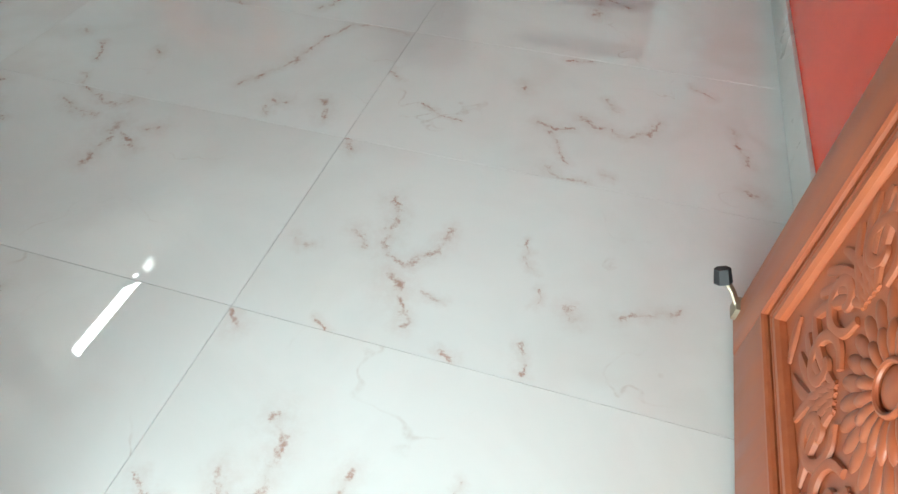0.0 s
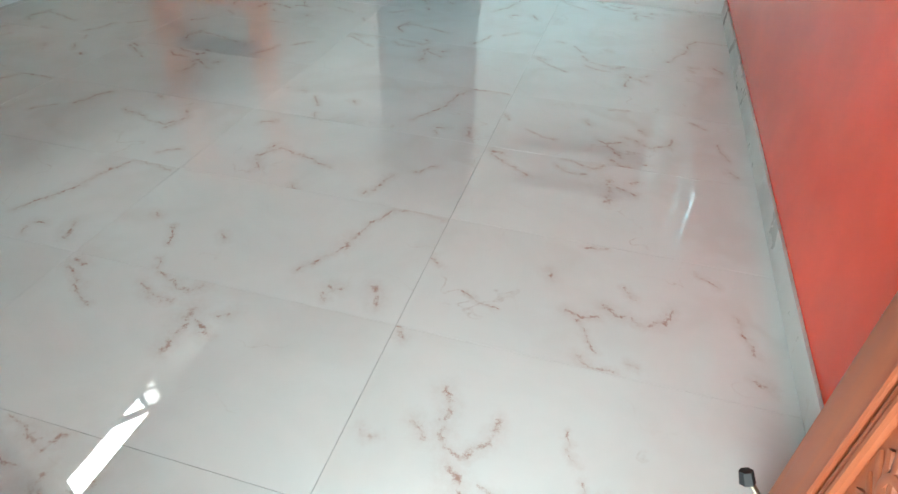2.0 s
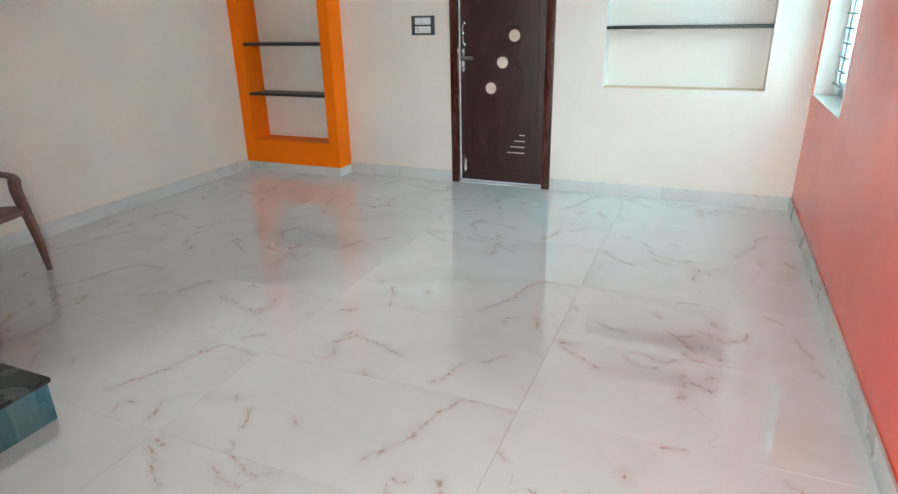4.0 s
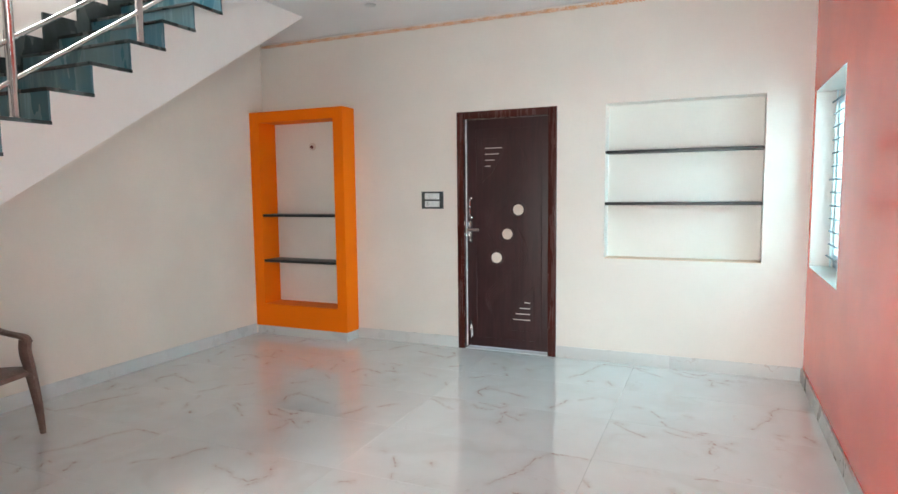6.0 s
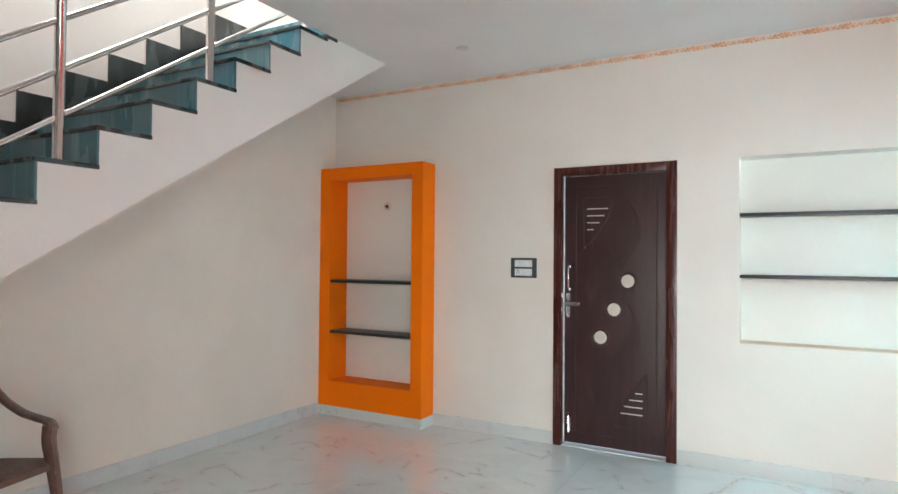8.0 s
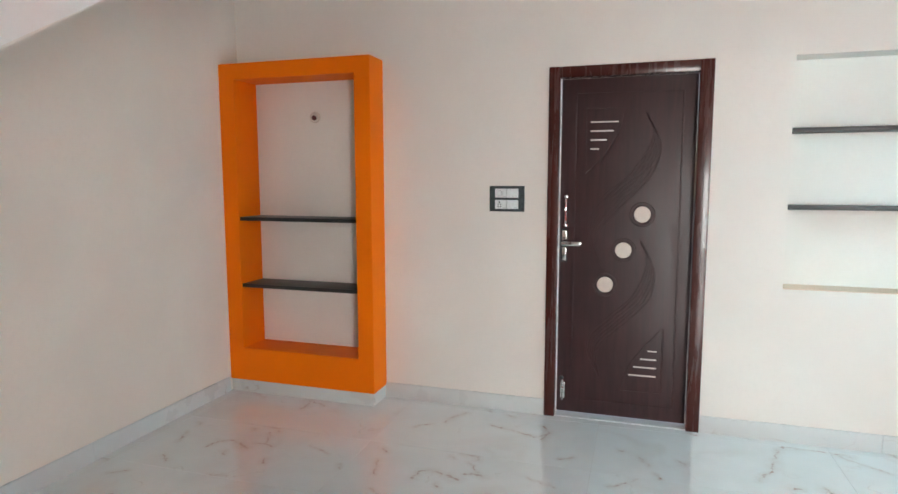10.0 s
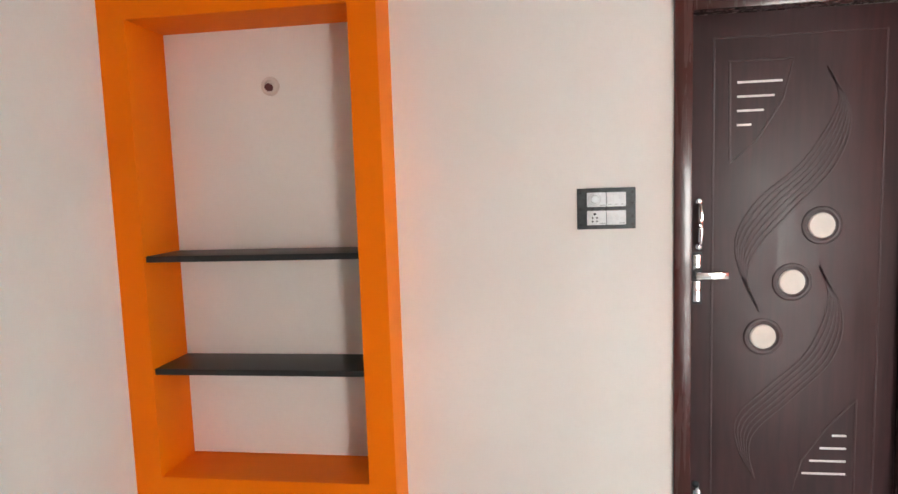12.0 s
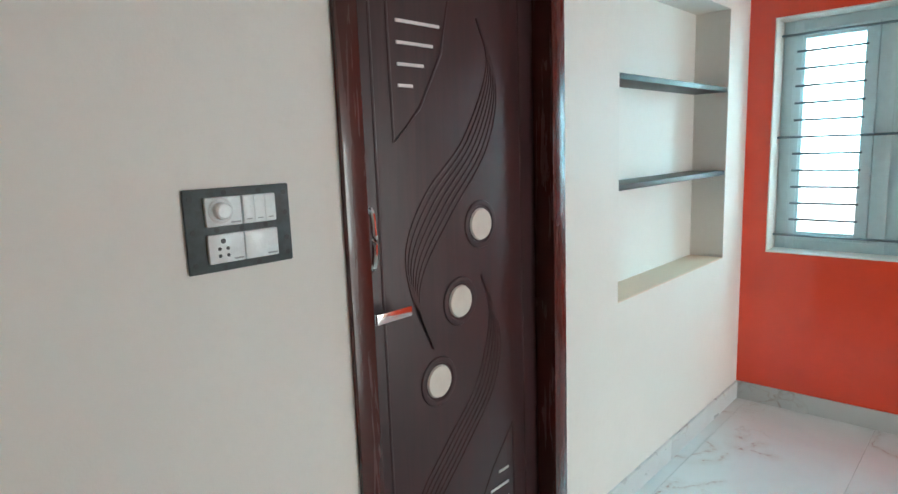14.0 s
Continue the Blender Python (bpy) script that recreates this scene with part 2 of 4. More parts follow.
PRINT_ARC = [
    (0.004, [(0.781, 0.142), (0.835, 0.239), (0.892, 0.356)]), (0.008, [(0.88, 0.323), (0.894, 0.382)]),
    (0.004, [(0.894, 0.382), (0.922, 0.502), (0.973, 0.588)]), (0.003, [(0.973, 0.588), (1.096, 0.592), (1.168, 0.58)]),
    (0.006, [(0.922, 0.103), (0.954, 0.105)]), (0.003, [(0.917, 0.066), (0.941, 0.027)]), (0.007, [(1.06, 0.142), (1.1, 0.06)]),
    (0.005, [(0.426, 0.244), (0.452, 0.22)]), (0.005, [(0.117, 0.284), (0.142, 0.273)]), (0.003, [(0.284, 0.143), (0.226, 0.235)]), (0.003, [(0.324, 0.012), (0.302, 0.063)])]
PRINT_CROSS = [
    (0.008, [(0.57, 0.301), (0.576, 0.345)]), (0.005, [(0.576, 0.345), (0.574, 0.409)]), (0.013, [(0.556, 0.439), (0.56, 0.467)]),
    (0.005, [(0.582, 0.443), (0.677, 0.38)]), (0.004, [(0.33, 0.53), (0.381, 0.489), (0.467, 0.484)]), (0.003, [(0.351, 0.596), (0.437, 0.561)]),
    (0.007, [(0.437, 0.561), (0.498, 0.541), (0.527, 0.58)]), (0.007, [(0.655, 0.468), (0.679, 0.49)]), (0.008, [(0.033, 0.569), (0.082, 0.55)]), (0.003, [(0.034, 0.537), (0.132, 0.461), (0.228, 0.401)])]
PRINT_FORK = [
    (0.006, [(0.304, 0.109), (0.257, 0.188), (0.288, 0.311)]), (0.004, [(0.251, 0.197), (0.317, 0.287), (0.445, 0.249), (0.598, 0.197)]),
    (0.004, [(0.502, 0.031), (0.54, 0.006)]), (0.005, [(0.80, 0.06), (0.843, 0.12), (0.87, 0.23)]), (0.003, [(0.95, 0.27), (1.03, 0.35)]), (0.004, [(0.10, 0.47), (0.17, 0.52)])]
M_TILES = [marble("polished marble tile, " + k, v) for k, v in (("looped veins", PRINT_LOOP), ("trailing veins", PRINT_TRAIL), ("arched vein", PRINT_ARC), ("crossed veins", PRINT_CROSS), ("forked vein", PRINT_FORK))]
M_SILL = marble("plain marble strip")
M_SKIRT = marble("grey-white marble skirting", None, (0.645, 0.65, 0.64), 0.34, 0.9, 0.4, 0.0, 0.7)
M_GROUT = plain("grey grout", (0.56, 0.54, 0.52), 0.9)
M_GRANITE = granite("black granite")
M_SHELF = granite("black shelf granite", (0.008, 0.008, 0.009), 0.40, 0.05)
# teal base and tint carry reflected daylight on the risers
M_RISER = granite("dusty dark granite with teal daylight sheen", (0.050, 0.140, 0.160), 0.16, 0.6, 0.5)
M_STEEL = plain("polished steel", (0.72, 0.70, 0.68), 0.22, 1.0, 0.05, 40.0, 0.0)
M_CHROME = plain("chrome", (0.78, 0.78, 0.78), 0.12, 1.0, 0.04, 40.0, 0.0)
M_STRIP = plain("pale satin metal", (0.72, 0.66, 0.63), 0.5, 0.25, 0.04, 40.0, 0.0)
M_BRASS = plain("dull grey brass", (0.40, 0.35, 0.27), 0.5, 1.0, 0.15, 30.0, 0.05)
M_LEAF = wood("dark brown door skin", (0.030, 0.010, 0.011), (0.054, 0.018, 0.020), 0.44, (34.0, 34.0, 3.0))
M_FRAME = wood("varnished dark frame", (0.060, 0.011, 0.008), (0.069, 0.0135, 0.010), 0.26, (40.0, 40.0, 3.0), 0.2, 0.05)
M_TEAK = wood("carved orange teak", (0.34, 0.080, 0.030), (0.44, 0.122, 0.045), 0.38, (40.0, 30.0, 3.0), 0.12, 0.05)
M_PILLAR = wood("carved reddish wood", (0.10, 0.028, 0.022), (0.17, 0.055, 0.04), 0.4, (30.0, 30.0, 4.0))
M_INLAY = plain("cream inlay", (0.72, 0.63, 0.55), 0.4)
M_PLATE = plain("grey metal switch box", (0.052, 0.066, 0.068), 0.5, 0.1, 0.3, 60.0, 0.2)
M_WHITE = plain("white switch plastic", (0.78, 0.80, 0.80), 0.28, 0.0, 0.02)
# on the hole discs this black puts in the shade of the openings
M_BLACK = plain("black rubber", (0.02, 0.022, 0.025), 0.5)
# colour that puts in the shade inside an open hole
M_HOLE = plain("dark red hole shade", (0.13, 0.025, 0.025), 0.7)
M_UPVC = plain("white window paint", (0.70, 0.85, 0.88), 0.35, 0.0, 0.03)
M_BAR = plain("grey window bars", (0.17, 0.235, 0.27), 0.45, 0.3)
M_CHAIR = dusty_plastic("brown moulded plastic", (0.185, 0.10, 0.078), (0.36, 0.30, 0.26))
M_TRIM = plain("peach cornice paint", (0.88, 0.47, 0.27), 0.55, 0.0, 0.25, 30.0)
M_TRIMB = plain("pale peach cornice ground", (0.84, 0.70, 0.60), 0.6, 0.0, 0.08, 14.0)
M_YELLOW = plain("yellow plaster paint", (0.90, 0.55, 0.22), 0.5, 0.0, 0.08)
M_CREAMP = plain("cream rosette plaster", (0.72, 0.62, 0.55), 0.55, 0.0, 0.10)
M_BLUE = plain("blue petal paint", (0.012, 0.17, 0.27), 0.35, 0.0, 0.15)
M_PINK = plain("pink flower paint", (0.65, 0.02, 0.09), 0.4)
M_GREEN = plain("green leaf paint", (0.12, 0.20, 0.03), 0.5)
M_REDP = plain("red bud paint", (0.55, 0.05, 0.02), 0.4)
M_VIOLET = plain("violet bud paint", (0.06, 0.06, 0.16), 0.4)
M_BROWN = plain("brown leaf paint", (0.16, 0.075, 0.05), 0.5)
M_WIRE = plain("grey wire", (0.22, 0.20, 0.19), 0.5)
M_COVER2 = plain("grey print", (0.33, 0.34, 0.34), 0.5)
M_COVER = plain("grey ceiling cover", (0.66, 0.66, 0.65), 0.5)
M_OUT = plaster("pale outdoor ground", (0.66, 0.65, 0.62), 0.9, 0.08)


def glass_material():
    n = Nodes("window glass")
    n.b.inputs["Transmission Weight"].default_value = 1.0
    n.b.inputs["IOR"].default_value = 1.45
    return n.set((0.95, 0.98, 0.98), 0.03)


M_GLASS = glass_material()


# ---- mesh helpers ----
def box(bm, x0, x1, y0, y1, z0, z1, bevel=0.0, index=0):
    m = Matrix.LocRotScale(((x0 + x1) / 2, (y0 + y1) / 2, (z0 + z1) / 2), None, (abs(x1 - x0), abs(y1 - y0), abs(z1 - z0)))
    got = bmesh.ops.create_cube(bm, size=1.0, matrix=m)
    faces = {f for v in got["verts"] for f in v.link_faces}
    for f in faces:
        f.material_index = index
    if bevel:
        bmesh.ops.bevel(bm, geom=list({e for f in faces for e in f.edges}), offset=bevel, segments=2, affect="EDGES", profile=0.6)
    return bm


def slab(x0, x1, y0, y1, z0, z1, bevel=0.0):
    return box(bmesh.new(), x0, x1, y0, y1, z0, z1, bevel)


def ball(bm, at, radii, turn=None, u=12, v=8):
    m = Matrix.LocRotScale(at, turn, radii)
    bmesh.ops.create_uvsphere(bm, u_segments=u, v_segments=v, radius=1.0, matrix=m)
    return bm


def rod(bm, a, b, r0, r1=None, seg=16):
    a, b = Vector(a), Vector(b)
    q = (b - a).to_track_quat("Z", "Y")
    m = Matrix.Translation((a + b) / 2) @ q.to_matrix().to_4x4()
    bmesh.ops.create_cone(bm, cap_ends=True, segments=seg, radius1=r0, radius2=r0 if r1 is None else r1, depth=(b - a).length, matrix=m)
    return bm


def smooth_path(points, steps=6):
    """Points along a Catmull-Rom curve."""
    p = [Vector(v) for v in points]
    p = [2 * p[0] - p[1], *p, 2 * p[-1] - p[-2]]
    out = []
    for i in range(1, len(p) - 2):
        for k in range(steps):
            t = k / steps
            out.append(0.5 * (2 * p[i] + (p[i + 1] - p[i - 1]) * t + (2 * p[i - 1] - 5 * p[i] + 4 * p[i + 1] - p[i + 2]) * t * t
                              + (3 * p[i] - p[i - 1] - 3 * p[i + 1] + p[i + 2]) * t ** 3))
    return out + [p[-2]]


def tube(bm, pts, radius, seg=8, squash=1.0, up=(0, 0, 1)):
    """A swept tube; radius is a number or a function of 0..1; squash flattens it along up."""
    pts = [Vector(v) for v in pts]
    up = Vector(up)
    rings = []
    for i, p in enumerate(pts):
        d = (pts[min(i + 1, len(pts) - 1)] - pts[max(i - 1, 0)]).normalized()
        side = d.cross(up)
        side = side.normalized() if side.length > 1e-4 else d.orthogonal().normalized()
        lift = side.cross(d).normalized()
        r = radius(i / (len(pts) - 1)) if callable(radius) else radius
        rings.append([bm.verts.new(p + side * r * math.cos(a) + lift * r * squash * math.sin(a)) for a in (2 * math.pi * k / seg for k in range(seg))])
    for a, b in zip(rings, rings[1:]):
        for k in range(seg):
            bm.faces.new((a[k], a[(k + 1) % seg], b[(k + 1) % seg], b[k]))
    bm.faces.new(rings[0][::-1])
    bm.faces.new(rings[-1])
    return bm


def lathe(bm, at, profile, seg=32):
    """A turned solid from (radius, height) pairs."""
    at = Vector(at)
    rings = [[bm.verts.new(at + Vector((r * math.cos(a), r * math.sin(a), z))) for a in (2 * math.pi * k / seg for k in range(seg))] for r, z in profile]
    for a, b in zip(rings, rings[1:]):
        for k in range(seg):
            bm.faces.new((a[k], a[(k + 1) % seg], b[(k + 1) % seg], b[k]))
    bm.faces.new(rings[0][::-1])
    bm.faces.new(rings[-1])
    return bm


def prism(bm, pts, axis, lo, hi):
    """A flat outline (pairs on the two other axes) drawn out along an axis."""
    def at(p, h):
        v = list(p)
        v.insert("xyz".index(axis), h)
        return v
    a = [bm.verts.new(at(p, lo)) for p in pts]
    b = [bm.verts.new(at(p, hi)) for p in pts]
    bm.faces.new(a)
    bm.faces.new(b[::-1])
    for i in range(len(pts)):
        j = (i + 1) % len(pts)
        bm.faces.new((a[j], a[i], b[i], b[j]))
    bmesh.ops.recalc_face_normals(bm, faces=bm.faces[:])
    return bm


def mesh_of(name, bm, materials, soft=True):
    me = bpy.data.meshes.new(name)
    if soft:
        for f in bm.faces:
            f.smooth = not (f.calc_area() > 0.01 and min(e.calc_length() for e in f.edges) > 0.012)
    bm.to_mesh(me)
    bm.free()
    for m in materials if isinstance(materials, (list, tuple)) else [materials]:
        me.materials.append(m)
    if soft:
        me.set_sharp_from_angle(angle=radians(35))
    return me


def part(name, bm, material, parent=None, label=""):
    ob = new(name, mesh_of(name, bm, material))
    if parent is not None:
        ob.parent = parent
    return tagged(ob, label) if label else ob


def structure(name, bm, material, label, category):
    return tagged(part(name, bm, material), label, category, kind="structure")


def thing(name, at, label, category, group="", kind=""):
    ob = new(name)
    ob.empty_display_size = 0.1
    ob.matrix_world = pose(*at)
    return tagged(ob, label, category, group, kind)


def local(bm, ob):
    """Moves a mesh that was drawn in the world's place into its thing's own place."""
    bm.transform(ob.matrix_world.inverted())
    return bm


def wall_cells(bm, axis, face, back, span, height, openings, split=(), below=0):
    """A wall along x or y between face and back with openings (a0, a1, z0, z1, depth or None for a hole)."""
    us = sorted({*span, *(o[0] for o in openings), *(o[1] for o in openings)})
    zs = sorted({*height, *split, *(o[2] for o in openings), *(o[3] for o in openings)})
    for u0, u1 in zip(us, us[1:]):
        for z0, z1 in zip(zs, zs[1:]):
            start = face
            for a0, a1, b0, b1, depth in openings:
                if a0 <= (u0 + u1) / 2 <= a1 and b0 <= (z0 + z1) / 2 <= b1:
                    start = None if depth is None else face + math.copysign(depth, back - face)
            if start is None:
                continue
            lo, hi = min(start, back), max(start, back)
            idx = below if split and z1 <= split[0] + 1e-6 else 0
            if axis == "x":
                box(bm, u0, u1, lo, hi, z0, z1, index=idx)
            else:
                box(bm, lo, hi, u0, u1, z0, z1, index=idx)
    return bm


# ---- the large structure ----
DOOR = (-1.868, -0.985, 2.08)
NICHE = (-0.598, 0.532, 0.85, 2.075)
WIN = (3.45, 4.478, 0.85, 2.05)
structure("wall_north", wall_cells(bmesh.new(), "x", YN, YN + 0.23, (XL - 0.23, XR + 0.23), (-0.1, 3.02),
          [(DOOR[0], DOOR[1], 0.0, DOOR[2], None), (*NICHE, 0.168), (-3.925, -2.970, 0.255, 2.13, 0.045)]), M_WALL, "cream painted wall with a door opening and a shelf niche", "wall")
structure("wall_east", wall_cells(bmesh.new(), "y", XR, XR + 0.23, (YS - 0.23, YN), (-0.1, 3.02),
          [(*WIN, None)], (2.785,), 1), [M_WALLW, M_RED], "bright red painted wall with a white strip at the top", "wall")
structure("wall_west", wall_cells(bmesh.new(), "y", XL, XL - 0.23, (YB - 0.23, YN + 0.23), (-0.1, TOP),
          [(1.72, 2.95, 3.90, 4.90, None)]), M_WALLW, "tall cream painted wall behind the stair", "wall")
# thin skin below the stair line, warmer and darker than the wall above
lb = bmesh.new()
prism(lb, [(-0.72, 0.0), (YN - 0.0005, 0.0), (YN - 0.0005, HC - 0.0005), (3.98, HC - 0.0005)], "x", XL, XL + 0.003)
structure("wall_west_lower", lb, M_CREAM, "warmer, darker cream skin on the wall under the stair", "wall")
structure("wall_south", wall_cells(bmesh.new(), "x", YS, YS - 0.23, (XB, XR), (-0.1, 3.02),
          [(-0.36, 0.71, 0.0, 2.12, None)]), M_WALLW, "cream painted entrance wall with a doorway", "wall")
structure("wall_return", slab(XB - 0.15, XB, YB, YS - 0.23, -0.1, 3.02), M_WALLW, "plain cream wall beside the entrance", "wall")
structure("wall_back", slab(XL, XB, YB - 0.23, YB, -0.1, 3.02), M_WALLW, "plain cream wall behind the stair foot", "wall")
cb = bmesh.new()
box(cb, XS, XR, YS, YN, HC, 3.02)
box(cb, XS, XB, YB, YS, HC, 3.02)
box(cb, XL, XS, 3.31, YN, HC, 3.02)
box(cb, XL, XS, YB, -1.2, HC, 3.02)
structure("ceiling", cb, M_CEIL, "smooth white painted ceiling with a stair opening", "ceiling")
ub = bmesh.new()
box(ub, XL, XB, YB - 0.23, YB, 3.02, TOP)
box(ub, XL, XB, YN, YN + 0.23, 3.02, TOP)
box(ub, XB, XB + 0.2, YB - 0.23, YN + 0.23, 3.02, TOP)
structure("upper_walls", ub, M_WALLW, "cream walls of the floor above", "wall")
structure("roof", slab(XL - 0.23, XB + 0.2, YB - 0.23, YN + 0.23, TOP, TOP + 0.15), M_CEIL, "plain white roof slab over the stair", "ceiling")
# unseen outdoors, added and kept pale to bounce daylight up to the ceiling
structure("ground", slab(-60, 60, -60, 60, -0.45, -0.30), M_OUT, "pale ground outside the house", "ground")
structure("porch", slab(-1.2, 1.4, -2.4, YS - 0.0, -0.30, -0.012), M_OUT, "unseen pale slab before the entrance, bouncing daylight indoors", "floor")

# floor: a grout bed with separate tiles
TX, TY = 1.19, 0.60
floor = structure("floor", slab(XL, XR, YB, YN, -0.12, -0.004), M_GROUT, "polished white marble tile floor with rust-brown veins", "floor")


def tile_row(lo, hi, first, step):
    k = math.ceil((lo - first) / step - 1e-6)
    cuts = [lo]
    while first + k * step < hi - 0.01:
        if first + k * step > lo + 0.01:
            cuts.append(first + k * step)
        k += 1
    return list(zip(cuts, [*cuts[1:], hi]))


# which print lies in the tiles nearest the entrance, by column and row; the others follow by chance
LAID = {(0, 0): 0, (0, 1): 1, (-1, 1): 2, (-2, 1): 2, (-1, 0): 3, (0, -1): 0, (-1, 2): 4, (-2, 0): 3, (-1, -1): 3}
tile_meshes = {}
tile_rng = random.Random(12)
for y0, y1 in tile_row(YB, YN, 0.335, TY):
    for x0, x1 in tile_row(XL, XR, -0.345, TX):
        if y0 < YS - 0.1 and x0 > XB:
            continue
        w, d = round(x1 - x0, 4), round(y1 - y0, 4)
        col, row = round(((x0 + x1) / 2 + 0.345) / TX - 0.5), round(((y0 + y1) / 2 - 0.335) / TY - 0.5)
        kind_of, flip = tile_rng.choice((2, 2, 3, 4, 4, 1, 0)), tile_rng.random() < 0.5
        if (col, row) in LAID:
            kind_of, flip = LAID[col, row], False
        corner = 0.0 if x0 > XL + 0.01 else TX - w      # a cut tile keeps the inner part of its print
        if (w, d, kind_of) not in tile_meshes:
            tb = slab(corner + 0.0007, corner + w - 0.0007, 0.0007, d - 0.0007, -0.010, 0.0)
            tile_meshes[w, d, kind_of] = mesh_of("tile", tb, M_TILES[kind_of])
        t = new("tile", tile_meshes[w, d, kind_of])
        t.parent = floor
        flip = flip and w > TX - 0.01
        t.matrix_world = pose(x1 if flip else x0 - corner, y1 if flip else y0, tile_rng.uniform(-0.0002, 0.0002), 0, 0, 180 if flip else 0)


def skirting(axis, at, out, runs, height):
    """Marble skirting pieces along a wall whose face is at 'at'; out: +1 or -1, the way into the room."""
    base = thing("baseboard", (0, 0, 0), "low white marble skirting along the wall", "skirting", kind="structure")
    for a, b in runs:
        n = max(1, round((b - a) / 1.19))
        for i in range(n):
            u0, u1 = a + (b - a) * i / n + 0.0008, a + (b - a) * (i + 1) / n - 0.0008
            lo, hi = sorted((at, at + out * 0.012))
            bm = slab(u0, u1, lo, hi, 0.0005, height, 0.0015) if axis == "x" else slab(lo, hi, u0, u1, 0.0005, height, 0.0015)
            part("skirting_tile", bm, M_SKIRT, base)
    return base


skirting("x", YN, -1, [(-2.915, DOOR[0]), (DOOR[1], XR - 0.013)], 0.10)
skirting("y", XR, -1, [(YS, YN)], 0.10)
skirting("y", XL, 1, [(0.0, 4.385)], 0.10)

# ---- window in the red wall ----
backdrop = structure("backdrop", slab(2.30, 2.32, 1.2, 6.6, -0.3, 4.2), None, "bright hazy daylight outside the window", "backdrop")
gl = bpy.data.materials.new("bright haze")
gl.use_nodes = True
gl.node_tree.nodes["Principled BSDF"].inputs["Emission Color"].default_value = (0.80, 0.97, 1.0, 1)
gl.node_tree.nodes["Principled BSDF"].inputs["Emission Strength"].default_value = 3.5
backdrop.data.materials[0] = gl

window = thing("window_1", (XR + 0.15, (WIN[0] + WIN[1]) / 2, WIN[2]), "white casement window with grey horizontal security bars", "window", kind="structure")
wy0, wy1, wz0, wz1 = WIN
for name, b in (("reveal", (XR - 0.003, XR + 0.226, wy0, wy0 + 0.008, wz0 + 0.008, wz1 - 0.008)), ("reveal", (XR - 0.003, XR + 0.226, wy1 - 0.008, wy1, wz0 + 0.008, wz1 - 0.008)),
                ("reveal", (XR - 0.003, XR + 0.226, wy0, wy1, wz1 - 0.008, wz1)), ("window_sill", (XR - 0.003, XR + 0.226, wy0, wy1, wz0, wz0 + 0.008))):
    part(name, local(slab(*b, 0.002), window), M_WALLW, window)
FX0, FX1 = XR + 0.135, XR + 0.195      # frame depth
iy0, iy1, iz0, iz1 = wy0 + 0.008, wy1 - 0.008, wz0 + 0.008, wz1 - 0.008
midy = (iy0 + iy1) / 2
fb = bmesh.new()
box(fb, FX0, FX1, iy0, iy0 + 0.05, iz0, iz1, 0.004)
box(fb, FX0, FX1, iy1 - 0.05, iy1, iz0, iz1, 0.004)
box(fb, FX0, FX1, iy0 + 0.05, iy1 - 0.05, iz0, iz0 + 0.05, 0.004)
box(fb, FX0, FX1, iy0 + 0.05, iy1 - 0.05, iz1 - 0.05, iz1, 0.004)
box(fb, FX0, FX1, midy - 0.085, midy + 0.085, iz0 + 0.05, iz1 - 0.05, 0.004)
part("window_frame", local(fb, window), M_UPVC, window)
for a, b in ((iy0 + 0.052, midy - 0.087), (midy + 0.087, iy1 - 0.052)):
    z0, z1, w = iz0 + 0.052, iz1 - 0.052, 0.055
    cbm = bmesh.new()
    box(cbm, FX0 - 0.014, FX1 - 0.01, a, a + w, z0, z1, 0.005)
    box(cbm, FX0 - 0.014, FX1 - 0.01, b - w, b, z0, z1, 0.005)
    box(cbm, FX0 - 0.014, FX1 - 0.01, a + w, b - w, z0, z0 + w * 0.8, 0.005)
    box(cbm, FX0 - 0.014, FX1 - 0.01, a + w, b - w, z1 - w * 0.8, z1, 0.005)
    sash = part("sash", local(cbm, window), M_UPVC, window)
    pane = part("pane", local(slab(FX0 + 0.018, FX0 + 0.023, a + w - 0.008, b - w + 0.008, z0 + 0.03, z1 - 0.03), window), M_GLASS, sash, "clear window pane")
    pane.visible_shadow = False
GX = XR + 0.095
for z in (0.935, 1.452, 1.968):
    part("long_bar", local(rod(bmesh.new(), (GX, iy0, z), (GX, iy1, z), 0.006, seg=8), window), M_BAR, window)
for y in (iy0 + 0.085, midy - 0.10, midy + 0.02, iy1 - 0.085):
    part("upright_bar", local(slab(GX + 0.008, GX + 0.014, y - 0.011, y + 0.011, 0.868, 2.036), window), M_UPVC, window)
for lo in (0.935, 1.452):
    for k in range(1, 6):
        z = lo + 0.517 * k / 6
        for a, b in ((iy0 + 0.074, midy - 0.125), (midy + 0.125, iy1 - 0.074)):
            part("short_bar", local(rod(bmesh.new(), (GX, a, z), (GX, b, z), 0.006, seg=8), window), M_BAR, window)

# ---- bedroom door ----
door = thing("door_1", ((DOOR[0] + DOOR[1]) / 2, YN, 0), "closed dark brown carved door in a glossy frame", "door", kind="structure")
dx0, dx1, dz = DOOR
FY0, FY1 = YN - 0.014, YN + 0.11
jb = bmesh.new()
box(jb, dx0, dx0 + 0.062, FY0, FY1, 0.0, dz, 0.0022)
part("door_jamb", local(jb, door), M_FRAME, door)
